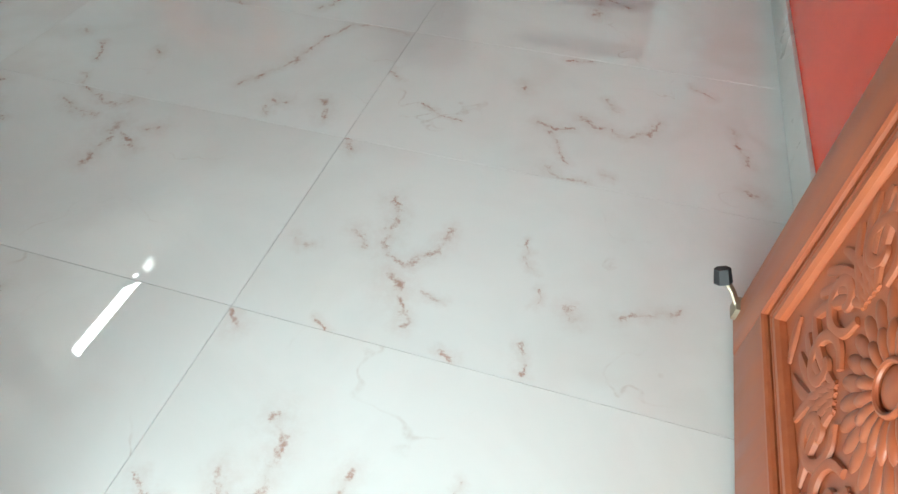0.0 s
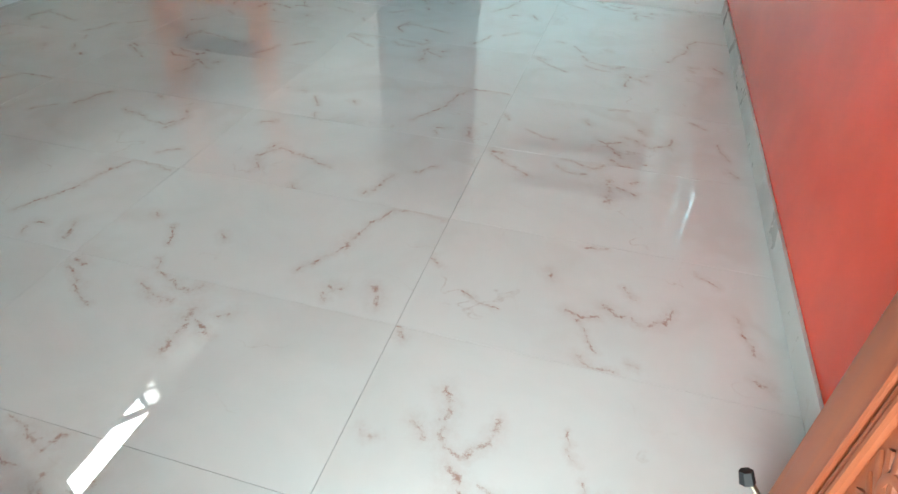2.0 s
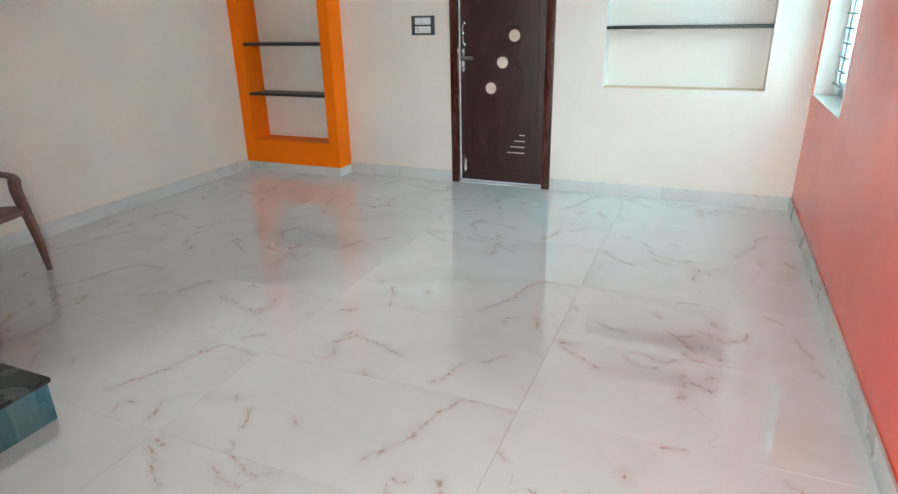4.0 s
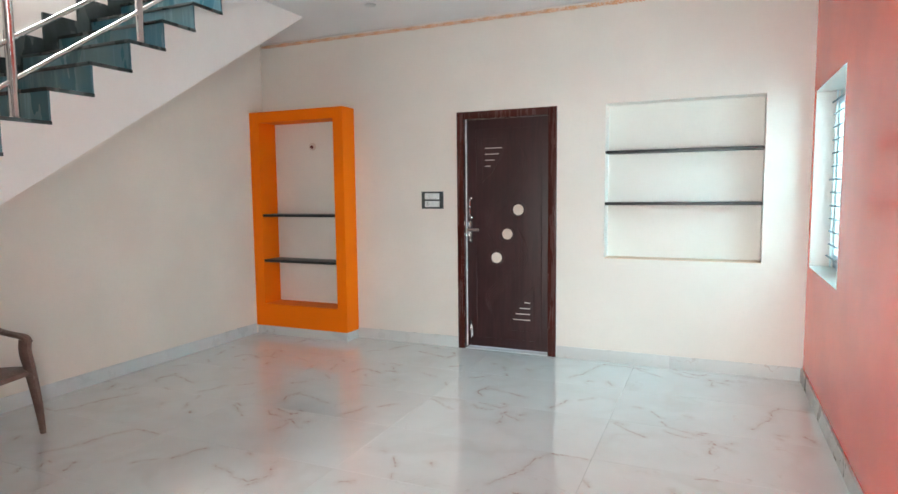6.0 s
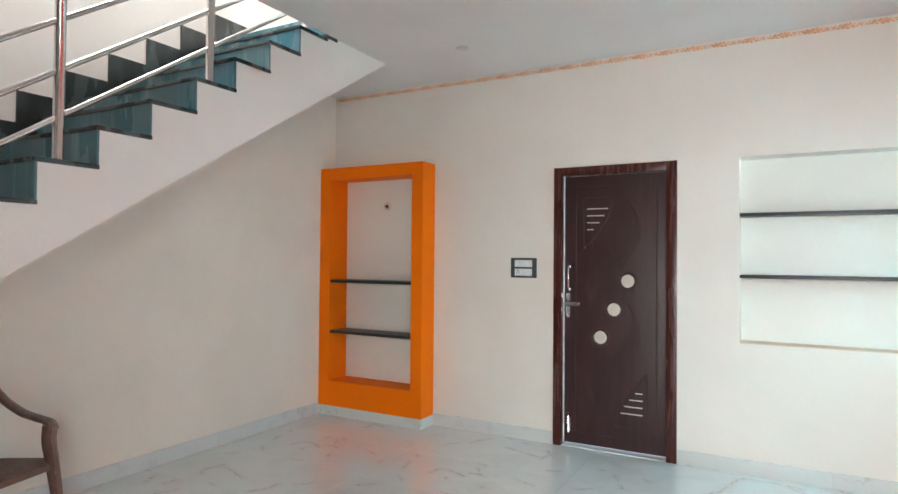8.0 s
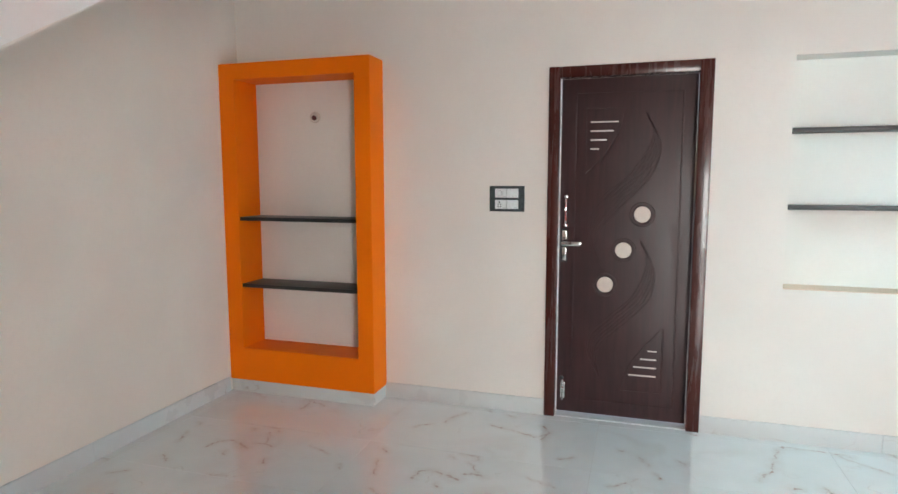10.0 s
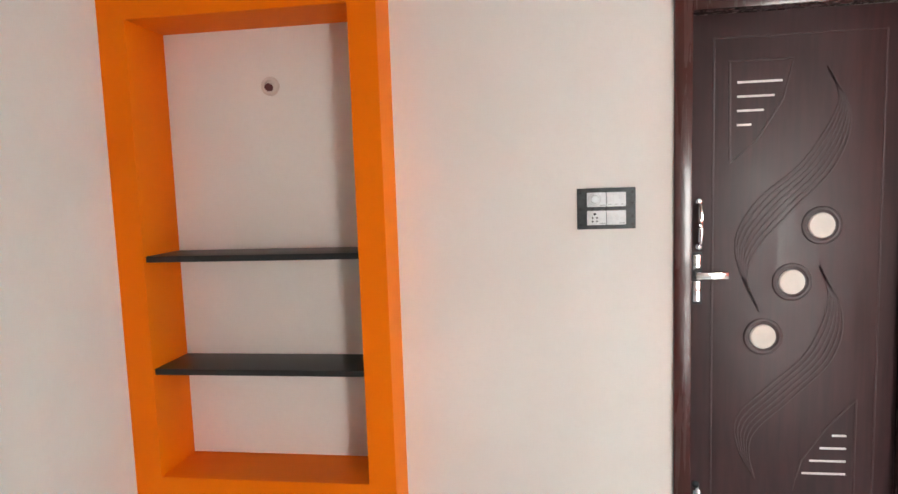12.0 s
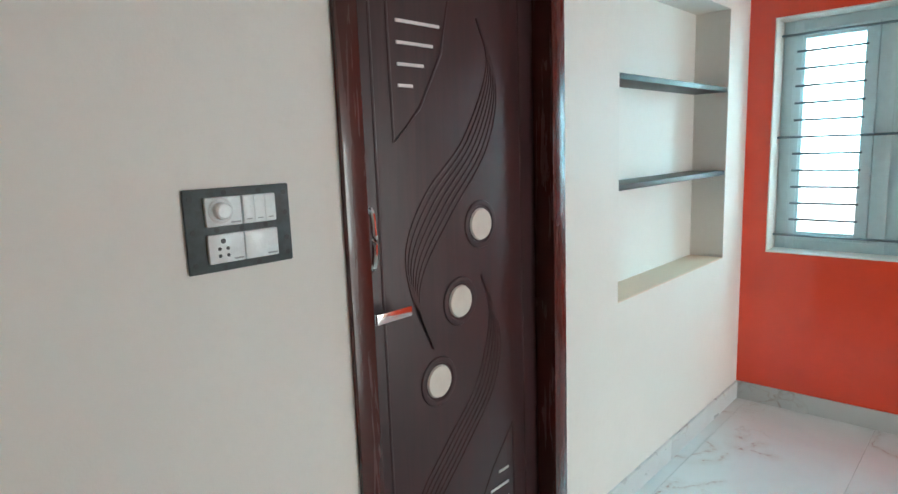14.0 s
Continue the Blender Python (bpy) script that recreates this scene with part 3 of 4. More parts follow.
part("door_jamb", local(slab(dx1 - 0.070, dx1, FY0, FY1, 0.0, dz, 0.0022), door), M_FRAME, door)
part("door_head", local(slab(dx0 + 0.062, dx1 - 0.070, FY0 + 0.002, FY1, dz - 0.062, dz, 0.005), door), M_FRAME, door)
LY = YN + 0.058                         # face of the leaf
lx0, lx1, lz0, lz1 = dx0 + 0.068, dx1 - 0.072, 0.016, dz - 0.064
leaf = part("door_leaf", local(slab(lx0, lx1, LY, LY + 0.035, lz0, lz1, 0.002), door), M_LEAF, door)
# narrow white strip set on the inner face of the left jamb
part("door_seal", local(slab(dx0 + 0.062, dx0 + 0.0665, LY - 0.022, LY - 0.001, 0.016, lz1, 0.001), door), M_WHITE, door, "thin pale strip along the inner face of the jamb")
part("threshold", local(slab(lx0, lx1, YN - 0.0, YN + 0.1, 0.0, 0.006), door), M_SILL, door)


def on_leaf(px, pz, lift=0.0):
    return (px, LY - lift, pz)


def leaf_lines(left, right, count):
    for k in range(count):
        f = k / (count - 1)
        pts = smooth_path([on_leaf(a[0] * (1 - f) + b[0] * f, a[1] * (1 - f) + b[1] * f) for a, b in zip(left, right)], 7)
        part("carved_line", local(tube(bmesh.new(), pts, 0.0038, 6, 0.62, (0, 1, 0)), door), M_LEAF, leaf)


leaf_lines([(-1.325, 1.81), (-1.285, 1.68), (-1.395, 1.48), (-1.55, 1.34), (-1.63, 1.20), (-1.61, 1.055), (-1.545, 0.915)],
           [(-1.325, 1.81), (-1.243, 1.63), (-1.295, 1.45), (-1.45, 1.28), (-1.565, 1.14), (-1.59, 1.03), (-1.545, 0.915)], 7)
leaf_lines([(-1.335, 1.085), (-1.30, 0.95), (-1.37, 0.76), (-1.51, 0.62), (-1.62, 0.50), (-1.615, 0.38), (-1.553, 0.255)],
           [(-1.335, 1.085), (-1.252, 0.90), (-1.285, 0.73), (-1.42, 0.58), (-1.55, 0.45), (-1.575, 0.36), (-1.553, 0.255)], 6)
for pts in ([(-1.66, 1.845), (-1.44, 1.845), (-1.475, 1.70), (-1.56, 1.56), (-1.655, 1.475), (-1.66, 1.845)],
            [(-1.195, 0.575), (-1.195, 0.185), (-1.42, 0.185), (-1.385, 0.33), (-1.30, 0.46), (-1.195, 0.575)],
            [(-1.715, 1.93), (-1.13, 1.93), (-1.13, 0.10), (-1.715, 0.10), (-1.715, 1.93)]):
    part("raised_border", local(tube(bmesh.new(), [on_leaf(*p) for p in pts], 0.005, 6, 0.45, (0, 1, 0)), door), M_LEAF, leaf)
for x, z in ((-1.331, 1.236), (-1.43, 1.026), (-1.529, 0.817)):
    ring = bmesh.new()
    pts = [on_leaf(x + 0.062 * math.cos(a), z + 0.062 * math.sin(a)) for a in (2 * math.pi * k / 32 for k in range(33))]
    tube(ring, pts, 0.009, 8, 0.6, (0, 1, 0))
    part("ring", local(ring, door), M_LEAF, leaf)
    part("inlay_disc", local(rod(bmesh.new(), on_leaf(x, z), on_leaf(x, z, 0.006), 0.047, 0.044, 32), door), M_INLAY, leaf, "cream round inlay")
for k in range(4):
    x0, z0 = -1.632, 1.768 - 0.0515 * k
    part("metal_strip", local(slab(x0, x0 + (0.155, 0.128, 0.092, 0.05)[k], LY - 0.003, LY + 0.001, z0 - 0.004, z0 + 0.004, 0.001), door), M_STRIP, leaf)
    x1, z1 = -1.225, 0.282 + 0.0505 * k
    part("metal_strip", local(slab(x1 - (0.155, 0.128, 0.092, 0.05)[k], x1, LY - 0.003, LY + 0.001, z1 - 0.004, z1 + 0.004, 0.001), door), M_STRIP, leaf)
hb = slab(-1.793, -1.752, LY - 0.008, LY, 0.945, 1.145, 0.003)
handle = part("door_handle", local(hb, door), M_BLACK, leaf, "chrome lever on a dark plate")
part("plate", local(slab(-1.786, -1.759, LY - 0.011, LY - 0.006, 1.075, 1.135, 0.002), door), M_CHROME, leaf)
part("plate", local(slab(-1.786, -1.759, LY - 0.011, LY - 0.006, 0.955, 1.035, 0.002), door), M_CHROME, leaf)
lv = bmesh.new()
rod(lv, (-1.773, LY - 0.006, 1.055), (-1.773, LY - 0.05, 1.055), 0.010)
box(lv, -1.785, -1.670, LY - 0.056, LY - 0.044, 1.047, 1.073, 0.004)
part("lever", local(lv, door), M_CHROME, leaf)
pull = bmesh.new()
tube(pull, smooth_path([(-1.764, LY, 1.325), (-1.764, LY - 0.03, 1.315), (-1.764, LY - 0.036, 1.25), (-1.764, LY - 0.03, 1.185), (-1.764, LY, 1.175)], 6), 0.008, 10)
ball(pull, (-1.764, LY - 0.004, 1.335), (0.013, 0.007, 0.013))
ball(pull, (-1.764, LY - 0.004, 1.165), (0.013, 0.007, 0.013))
part("pull_handle", local(pull, door), M_CHROME, leaf, "chrome bow handle")
bolt = bmesh.new()
box(bolt, -1.781, -1.752, LY - 0.006, LY, 0.10, 0.20, 0.002)
rod(bolt, (-1.766, LY - 0.012, 0.09), (-1.766, LY - 0.012, 0.225), 0.007, seg=10)
rod(bolt, (-1.766, LY - 0.012, 0.17), (-1.766, LY - 0.04, 0.17), 0.005, seg=10)
part("tower_bolt", local(bolt, door), M_CHROME, leaf, "small chrome bolt")
part("bolt_knob", local(ball(bmesh.new(), (-1.772, LY - 0.014, 0.228), (0.014, 0.012, 0.014)), door), M_BLACK, leaf)

# ---- the wall niche: its painted sill and its shelves ----
structure("sill", slab(NICHE[0] + 0.001, NICHE[1] - 0.001, YN + 0.001, YN + 0.167, NICHE[2], NICHE[2] + 0.004), M_SILLP, "beige painted sill of the wall niche", "sill")
for z in (1.695, 1.288):
    sh = thing("niche_shelf", ((NICHE[0] + NICHE[1]) / 2, YN + 0.1, z), "thin polished black granite shelf in the wall niche", "shelf", "niche shelves")
    part("slab", local(slab(NICHE[0] + 0.001, NICHE[1] - 0.001, YN + 0.004, YN + 0.167, z - 0.011, z + 0.011, 0.002), sh), M_SHELF, sh)

# ---- orange display unit in the corner ----
OX0, OX1, OZ0, OZ1, OY = XL + 0.004, -2.915, 0.085, 2.18, 4.40
ix0, ix1, iz0, iz1 = -3.875, -3.020, 0.305, 2.08
unit = thing("display_unit", ((OX0 + OX1) / 2, (OY + YN) / 2, 0.0), "bright orange built-in display unit with an open front, in the corner", "display unit")
B = YN - 0.002
part("side_panel", local(slab(OX0, ix0, OY, B, iz0, iz1), unit), M_ORANGE, unit)
part("side_panel", local(slab(ix1, OX1, OY, B, iz0, iz1), unit), M_ORANGE, unit)
part("top_panel", local(slab(OX0, OX1, OY, B, iz1, OZ1), unit), M_ORANGE, unit)
part("bottom_panel", local(slab(OX0, OX1, OY, B, OZ0, iz0), unit), M_ORANGE, unit)
for b in ((ix0 - 0.049, ix0, iz0 - 0.049, iz1 + 0.049), (ix1, ix1 + 0.049, iz0 - 0.049, iz1 + 0.049), (ix0, ix1, iz0 - 0.049, iz0), (ix0, ix1, iz1, iz1 + 0.049)):
    part("inner_lining", local(slab(b[0], b[1], B, YN + 0.044, b[2], b[3]), unit), M_ORANGE, unit)
part("plinth", local(slab(OX0 + 0.01, OX1 - 0.006, OY + 0.004, B, 0.0005, OZ0 - 0.0005), unit), M_SKIRT, unit, "grey marble plinth strip")
for z in (1.180, 0.733):
    s = thing("display_shelf", (-3.45, 4.5, z), "black granite shelf inside the orange unit", "shelf", "display unit shelves")
    part("slab", local(slab(ix0 + 0.001, ix1 - 0.001, OY + 0.012, YN + 0.043, z - 0.012, z + 0.012, 0.002), s), M_SHELF, s)
WY = YN + 0.045
lamp = thing("wire_outlet", (-3.425, WY - 0.003, 1.85), "round white wall outlet with a dark disc as its open hole", "wire outlet")
ob_ = bmesh.new()
lathe(ob_, (0, 0, 0), [(0.038, -0.001), (0.038, 0.006), (0.032, 0.012), (0.022, 0.012), (0.020, 0.004)], 24)
ob_.transform(pose(-3.425, WY - 0.001, 1.85, 90, 0, 0))
part("rim", local(ob_, lamp), M_CREAMP, lamp)
# solid dark disc; the depth shade of the opening is its colour
part("hole", local(rod(bmesh.new(), (-3.430, WY - 0.004, 1.844), (-3.430, WY - 0.0125, 1.844), 0.017, seg=20), lamp), M_HOLE, lamp)


# ---- switch boards ----
def switch_board(m, label):
    """A grey metal box front with two rows of white modules, drawn facing -y round the origin."""
    sb = new("switch_board")
    tagged(sb, label, "switch board", "switch boards")
    f = bmesh.new()
    box(f, -0.107, 0.107, -0.007, 0.0, -0.077, 0.077, 0.003)
    part("box_front", f, M_PLATE, sb)
    # raised black discs: shade inside the open screw holes, put into colour
    for x, z in ((-0.095, 0.06), (-0.095, -0.06), (0.095, 0.06), (0.095, -0.06), (-0.095, 0.0), (0.095, 0.02), (-0.03, 0.068), (0.04, 0.068), (0.0, 0.0), (0.05, 0.0), (-0.05, 0.0), (0.095, -0.03), (-0.04, -0.07), (0.03, -0.07)):
        part("screw_hole", rod(bmesh.new(), (x, -0.0079, z), (x, -0.006, z), 0.0052, seg=10), M_BLACK, sb)
    for x, z in ((-0.036, 0.034), (0.036, 0.034), (-0.036, -0.034), (0.036, -0.034)):
        part("module", slab(x - 0.0352, x + 0.0352, -0.015, -0.006, z - 0.027, z + 0.027, 0.003), M_WHITE, sb)
    knob = bmesh.new()
    lathe(knob, (0, 0, 0), [(0.0205, 0.0), (0.0205, 0.003), (0.0165, 0.004), (0.0155, 0.015), (0.0125, 0.018), (0.0002, 0.018)], 28)
    knob.transform(pose(-0.043, -0.0148, 0.036, 90, 0, 0))
    part("dimmer_knob", knob, M_WHITE, sb)
    collar = bmesh.new()
    lathe(collar, (0, 0, 0), [(0.0235, 0.0), (0.0235, 0.0025), (0.0208, 0.0025), (0.0208, 0.0)], 28)
    collar.transform(pose(-0.043, -0.0148, 0.036, 90, 0, 0))
    part("collar", collar, M_COVER, sb, "grey collar")
    for x, z in ((-0.013, 0.013), (0.058, -0.055), (-0.013, -0.055)):
        part("printed_mark", slab(x - 0.011, x + 0.009, -0.0155, -0.0149, z - 0.0016, z + 0.0016), M_COVER2, sb)
    # black discs coloured for the shade inside the socket openings
    for dx, dz in ((-0.043, -0.020), (-0.051, -0.034), (-0.035, -0.034), (-0.051, -0.047), (-0.035, -0.047)):
        part("socket_hole", rod(bmesh.new(), (dx, -0.0158, dz), (dx, -0.013, dz), 0.0035 if dz < -0.03 else 0.005, seg=10), M_BLACK, sb)
    for k in range(3):
        x = 0.036 + (k - 1) * 0.023
        part("rocker", slab(x - 0.0112, x + 0.0112, -0.0162, -0.013, 0.0095, 0.0585, 0.0012), M_WHITE, sb)
        part("printed_mark", slab(x - 0.006, x + 0.006, -0.0167, -0.0161, 0.0145, 0.0165), M_COVER2, sb)
    sb.matrix_world = m
    return sb


switch_board(pose(-2.112, YN - 0.0005, 1.322), "grey metal switch board with white switches beside the door")
switch_board(pose(XR - 0.0005, 2.045, 0.93, 0, 0, -90), "grey metal switch board with white switches low on the red wall")

# ---- cornice along the ceiling ----
def leaf_motif(seed):
    """One clump of moulded leaves along x, thick in its middle, with a curling stem."""
    rng = random.Random(seed)
    bm = bmesh.new()
    tube(bm, [(-0.085 + 0.0106 * k, -0.003, 0.008 * math.sin(k * 0.75 + seed)) for k in range(17)], 0.0035, 6)
    for k in range(13):
        u = -0.075 + 0.0125 * k
        full = 1.0 - 0.45 * abs(u) / 0.08
        side = 1 if k % 2 else -1
        ball(bm, (u + rng.uniform(-0.003, 0.003), -0.005, side * 0.010 * full), (0.0145 * full, 0.007 * full, 0.0066 * full), Euler((0, -side * rng.uniform(0.35, 0.95), 0)), 8, 6)
    for k in range(4):
        ball(bm, (rng.uniform(-0.05, 0.05), -0.008, rng.uniform(-0.007, 0.007)), (0.009, 0.007, 0.008), None, 8, 6)
    return mesh_of("motif", bm, M_TRIM)


MOTIFS = [leaf_motif(k) for k in (1, 2, 3)]


def cornice(a, b, spot, turn):
    c = thing("trim", (0, 0, 0), "narrow peach floral cornice strip below the ceiling", "cornice", kind="structure")
    n = round((b - a) / 0.176)
    m = pose(*spot((a + b) / 2), 0, 0, turn)
    ground = bmesh.new()
    box(ground, -(b - a) / 2, (b - a) / 2, -0.0035, -0.0002, -0.014, 0.014)
    ground.transform(m)
    part("backing_strip", ground, M_TRIMB, c)
    for k in range(n):
        u = a + (b - a) * (k + 0.5) / n
        o = new("motif", MOTIFS[(k * 7) % 3])
        o.parent = c
        o.matrix_world = pose(*spot(u), 0, 0, turn)
    return c


cornice(XL + 0.02, XR - 0.03, lambda u: (u, YN, HC - 0.030), 0)
cornice(2.2, YN - 0.03, lambda u: (XR, u, HC - 0.030), -90)

# ---- ceiling rosette and covers ----
RX, RY = -1.215, 2.344
ros = thing("ceiling_rosette", (RX, RY, HC), "round painted plaster ceiling rosette with yellow rim and flowers", "ceiling rosette")


def down(r, a, z):
    return (RX + r * math.cos(a), RY + r * math.sin(a), HC - z)


rb = bmesh.new()
lathe(rb, (RX, RY, HC), [(0.405, 0.0), (0.405, -0.010), (0.39, -0.020), (0.35, -0.022), (0.315, -0.012), (0.30, -0.010), (0.0001, -0.010)], 96)
part("rim", local(rb, ros), M_YELLOW, ros, "yellow rim")
part("field", local(rod(bmesh.new(), down(0, 0, 0.004), down(0, 0, 0.013), 0.315, seg=64), ros), M_CREAMP, ros)
bead = mesh_of("bead", ball(bmesh.new(), (0, 0, 0), (0.008, 0.008, 0.008), None, 8, 6), M_YELLOW)
for k in range(72):
    o = new("bead", bead)
    o.parent = ros
    o.location = Vector(down(0.405, 2 * math.pi * k / 72, 0.008)) - Vector((RX, RY, HC))
rng = random.Random(4)
for k in range(8):
    a = 2 * math.pi * k / 8 + 0.15
    part("petal", local(ball(bmesh.new(), down(0.085, a, 0.016), (0.055, 0.032, 0.012), Euler((0, 0, a))), ros), M_BLUE, ros, "blue petal")
for k in range(8):
    a = 2 * math.pi * (k + 0.5) / 8 + 0.15
    part("leaf", local(ball(bmesh.new(), down(0.150, a, 0.014), (0.034, 0.012, 0.009), Euler((0, 0, a + 0.5))), ros), M_BROWN, ros, "brown leaf")
for k in range(12):
    a = 2 * math.pi * k / 12
    part("flower", local(ball(bmesh.new(), down(0.225, a, 0.015), (0.021, 0.017, 0.010)), ros), M_PINK if k % 2 else M_VIOLET, ros)
    pts = [down(0.19 + 0.10 * t, a + 0.17 + 0.12 * math.sin(t * 5), 0.013) for t in (0, 0.25, 0.5, 0.75, 1.0)]
    part("vine", local(tube(bmesh.new(), smooth_path(pts, 3), 0.005, 6), ros), M_CREAMP, ros)
    pts = [down(0.13 + 0.15 * t, a + 0.06 + 0.30 * math.sin(t * 6.5), 0.0145) for t in (0, 0.2, 0.4, 0.6, 0.8, 1.0)]
    part("gilt_stem", local(tube(bmesh.new(), smooth_path(pts, 3), lambda f: 0.0055 - 0.004 * f, 6), ros), M_BROWN if k % 3 == 0 else M_YELLOW, ros)
    part("berry", local(ball(bmesh.new(), down(rng.uniform(0.17, 0.29), a + rng.uniform(0.1, 0.4), 0.0145), (0.011, 0.008, 0.007), Euler((0, 0, a))), ros), (M_REDP, M_BLUE, M_BROWN)[k % 3], ros)
    for j in range(3):
        r, b = rng.uniform(0.16, 0.31), a + rng.uniform(-0.2, 0.2)
        part("petal", local(ball(bmesh.new(), down(r, b, 0.013), (0.022, 0.011, 0.008), Euler((0, 0, rng.uniform(0, 3)))), ros), M_CREAMP, ros)
for k in range(24):
    a = 2 * math.pi * k / 24
    part("bud", local(ball(bmesh.new(), down(0.318 + 0.008 * (k % 2), a, 0.014), (0.013, 0.009, 0.008), Euler((0, 0, a))), ros), (M_GREEN, M_GREEN, M_REDP)[k % 3], ros)
part("hub", local(lathe(bmesh.new(), down(0, 0, 0.012), [(0.045, 0.0), (0.045, -0.012), (0.030, -0.018), (0.018, -0.010)], 32), ros), M_WHITE, ros)
# solid black disc with the shade of the hub opening as its colour
part("hub_hole", local(rod(bmesh.new(), down(0, 0, 0.02), down(0, 0, 0.0305), 0.016, seg=20), ros), M_BLACK, ros)
wire = thing("hanging_wire", (RX, RY, HC - 0.03), "thin grey wire hanging from the ceiling rosette", "wire")
part("strand", local(tube(bmesh.new(), smooth_path([(RX, RY, HC - 0.02), (RX + 0.012, RY + 0.01, HC - 0.10), (RX + 0.020, RY + 0.01, HC - 0.19), (RX - 0.004, RY + 0.01, HC - 0.26), (RX - 0.035, RY, HC - 0.292)], 6)
                          + [Vector((RX - 0.055, RY, HC - 0.282)), Vector((RX - 0.075, RY, HC - 0.268))], 0.0022, 6), wire), M_WIRE, wire)
for x, y in ((0.232, 4.03), (-2.32, 3.93)):
    cv = thing("ceiling_cover", (x, y, HC), "small round grey outlet cover on the ceiling", "outlet cover", "ceiling covers")
    part("disc", local(lathe(bmesh.new(), (x, y, HC), [(0.045, 0.0), (0.045, -0.004), (0.040, -0.007), (0.010, -0.008)], 28), cv), M_COVER, cv)

# ---- stair ----
N0, N1 = -9, 7
stair = thing("staircase", (-3.5, 1.2, 0), "straight staircase with cream plastered side and black granite steps", "staircase")


def step_at(n):
    return Y0 + RUN * n, Z0 + RISE * n


outline = [(-0.727, 0.002), (3.978, HC - 0.001)]
top = []
for n in range(N0, N1 + 1):
    y, z = step_at(n)
    if n == N0:
        top.append((y, 0.002))
    else:
        top.append((y, z - RISE - 0.002))
    if n < N1:
        top.append((y, z - 0.020))
y7 = step_at(N1)[0]
top.append((y7, HC - 0.001))
part("plaster_body", local(prism(bmesh.new(), outline + top[::-1], "x", XL + 0.001, XS), stair), M_WALLW, stair)
# thin underside layer in the same darker cream
part("soffit", local(prism(bmesh.new(), [(-0.70, 0.001), (-0.727, 0.001), (3.978, HC - 0.001), (3.983, HC - 0.001)], "x", XL + 0.001, XS - 0.001), stair), M_CREAM, stair, "warmer, darker cream underside of the stair")
for n in range(N0, N1 + 1):
    y, z = step_at(n)
    zl = 0.002 if n == N0 else z - RISE
    if n < N1:
        part("tread", local(slab(XL + 0.001, XS + 0.012, y - 0.020, y + RUN - 0.001, z - 0.020, z, 0.003), stair), M_GRANITE, stair)
    part("riser", local(slab(XL + 0.001, XS + 0.004, y - 0.012, y - 0.0005, zl + 0.001, z - 0.0205), stair), M_RISER, stair)
    ye = YN - 0.002 if n == N1 else y + RUN - 0.116
    part("skirting_tile", local(prism(bmesh.new(), [(y - 0.115, zl + 0.002), (y - 0.115, z + 0.14), (ye, z + 0.14), (ye, z + 0.001), (y, z + 0.001), (y, zl + 0.002)], "x", XL + 0.001, XL + 0.014), stair), M_GRANITE, stair)
ylast, zlast = step_at(N1)
part("nosing", local(slab(XS - 0.05, XS + 0.010, ylast - 0.02, ylast + 0.10, HC - 0.022, HC - 0.002, 0.002), stair), M_GRANITE, stair)

# ---- stair railing ----
rail = thing("stair_railing", (XS - 0.07, 1.2, 0), "polished stainless steel stair railing with three rails", "railing")
RXX = XS - 0.07
SL = RISE / RUN


def rail_line(name, z_at, r, y0=-0.9, y1=3.9):
    a, b = (RXX, y0, z_at + SL * (y0 - 1.5)), (RXX, y1, z_at + SL * (y1 - 1.5))
    return part(name, local(rod(bmesh.new(), a, b, r, seg=24), rail), M_STEEL, rail)


rail_line("handrail", 2.528, 0.028)
for z in (2.308, 2.088, 1.885):
    rail_line("mid_rail", z, 0.0125)
for n in (-9, -6, -3, 0, 3, 6):
    y = Y0 + 0.118 + RUN * n + (0.02 if n == 3 else 0.0)
    z = Z0 + RISE * n
    pb = bmesh.new()
    lathe(pb, (RXX, y, z), [(0.034, 0.0), (0.034, 0.006), (0.024, 0.014), (0.0225, 0.02), (0.0225, 0.745), (0.0255, 0.75), (0.0255, 0.765), (0.014, 0.785), (0.013, 0.852)], 24)
    part("post", local(pb, rail), M_STEEL, rail)


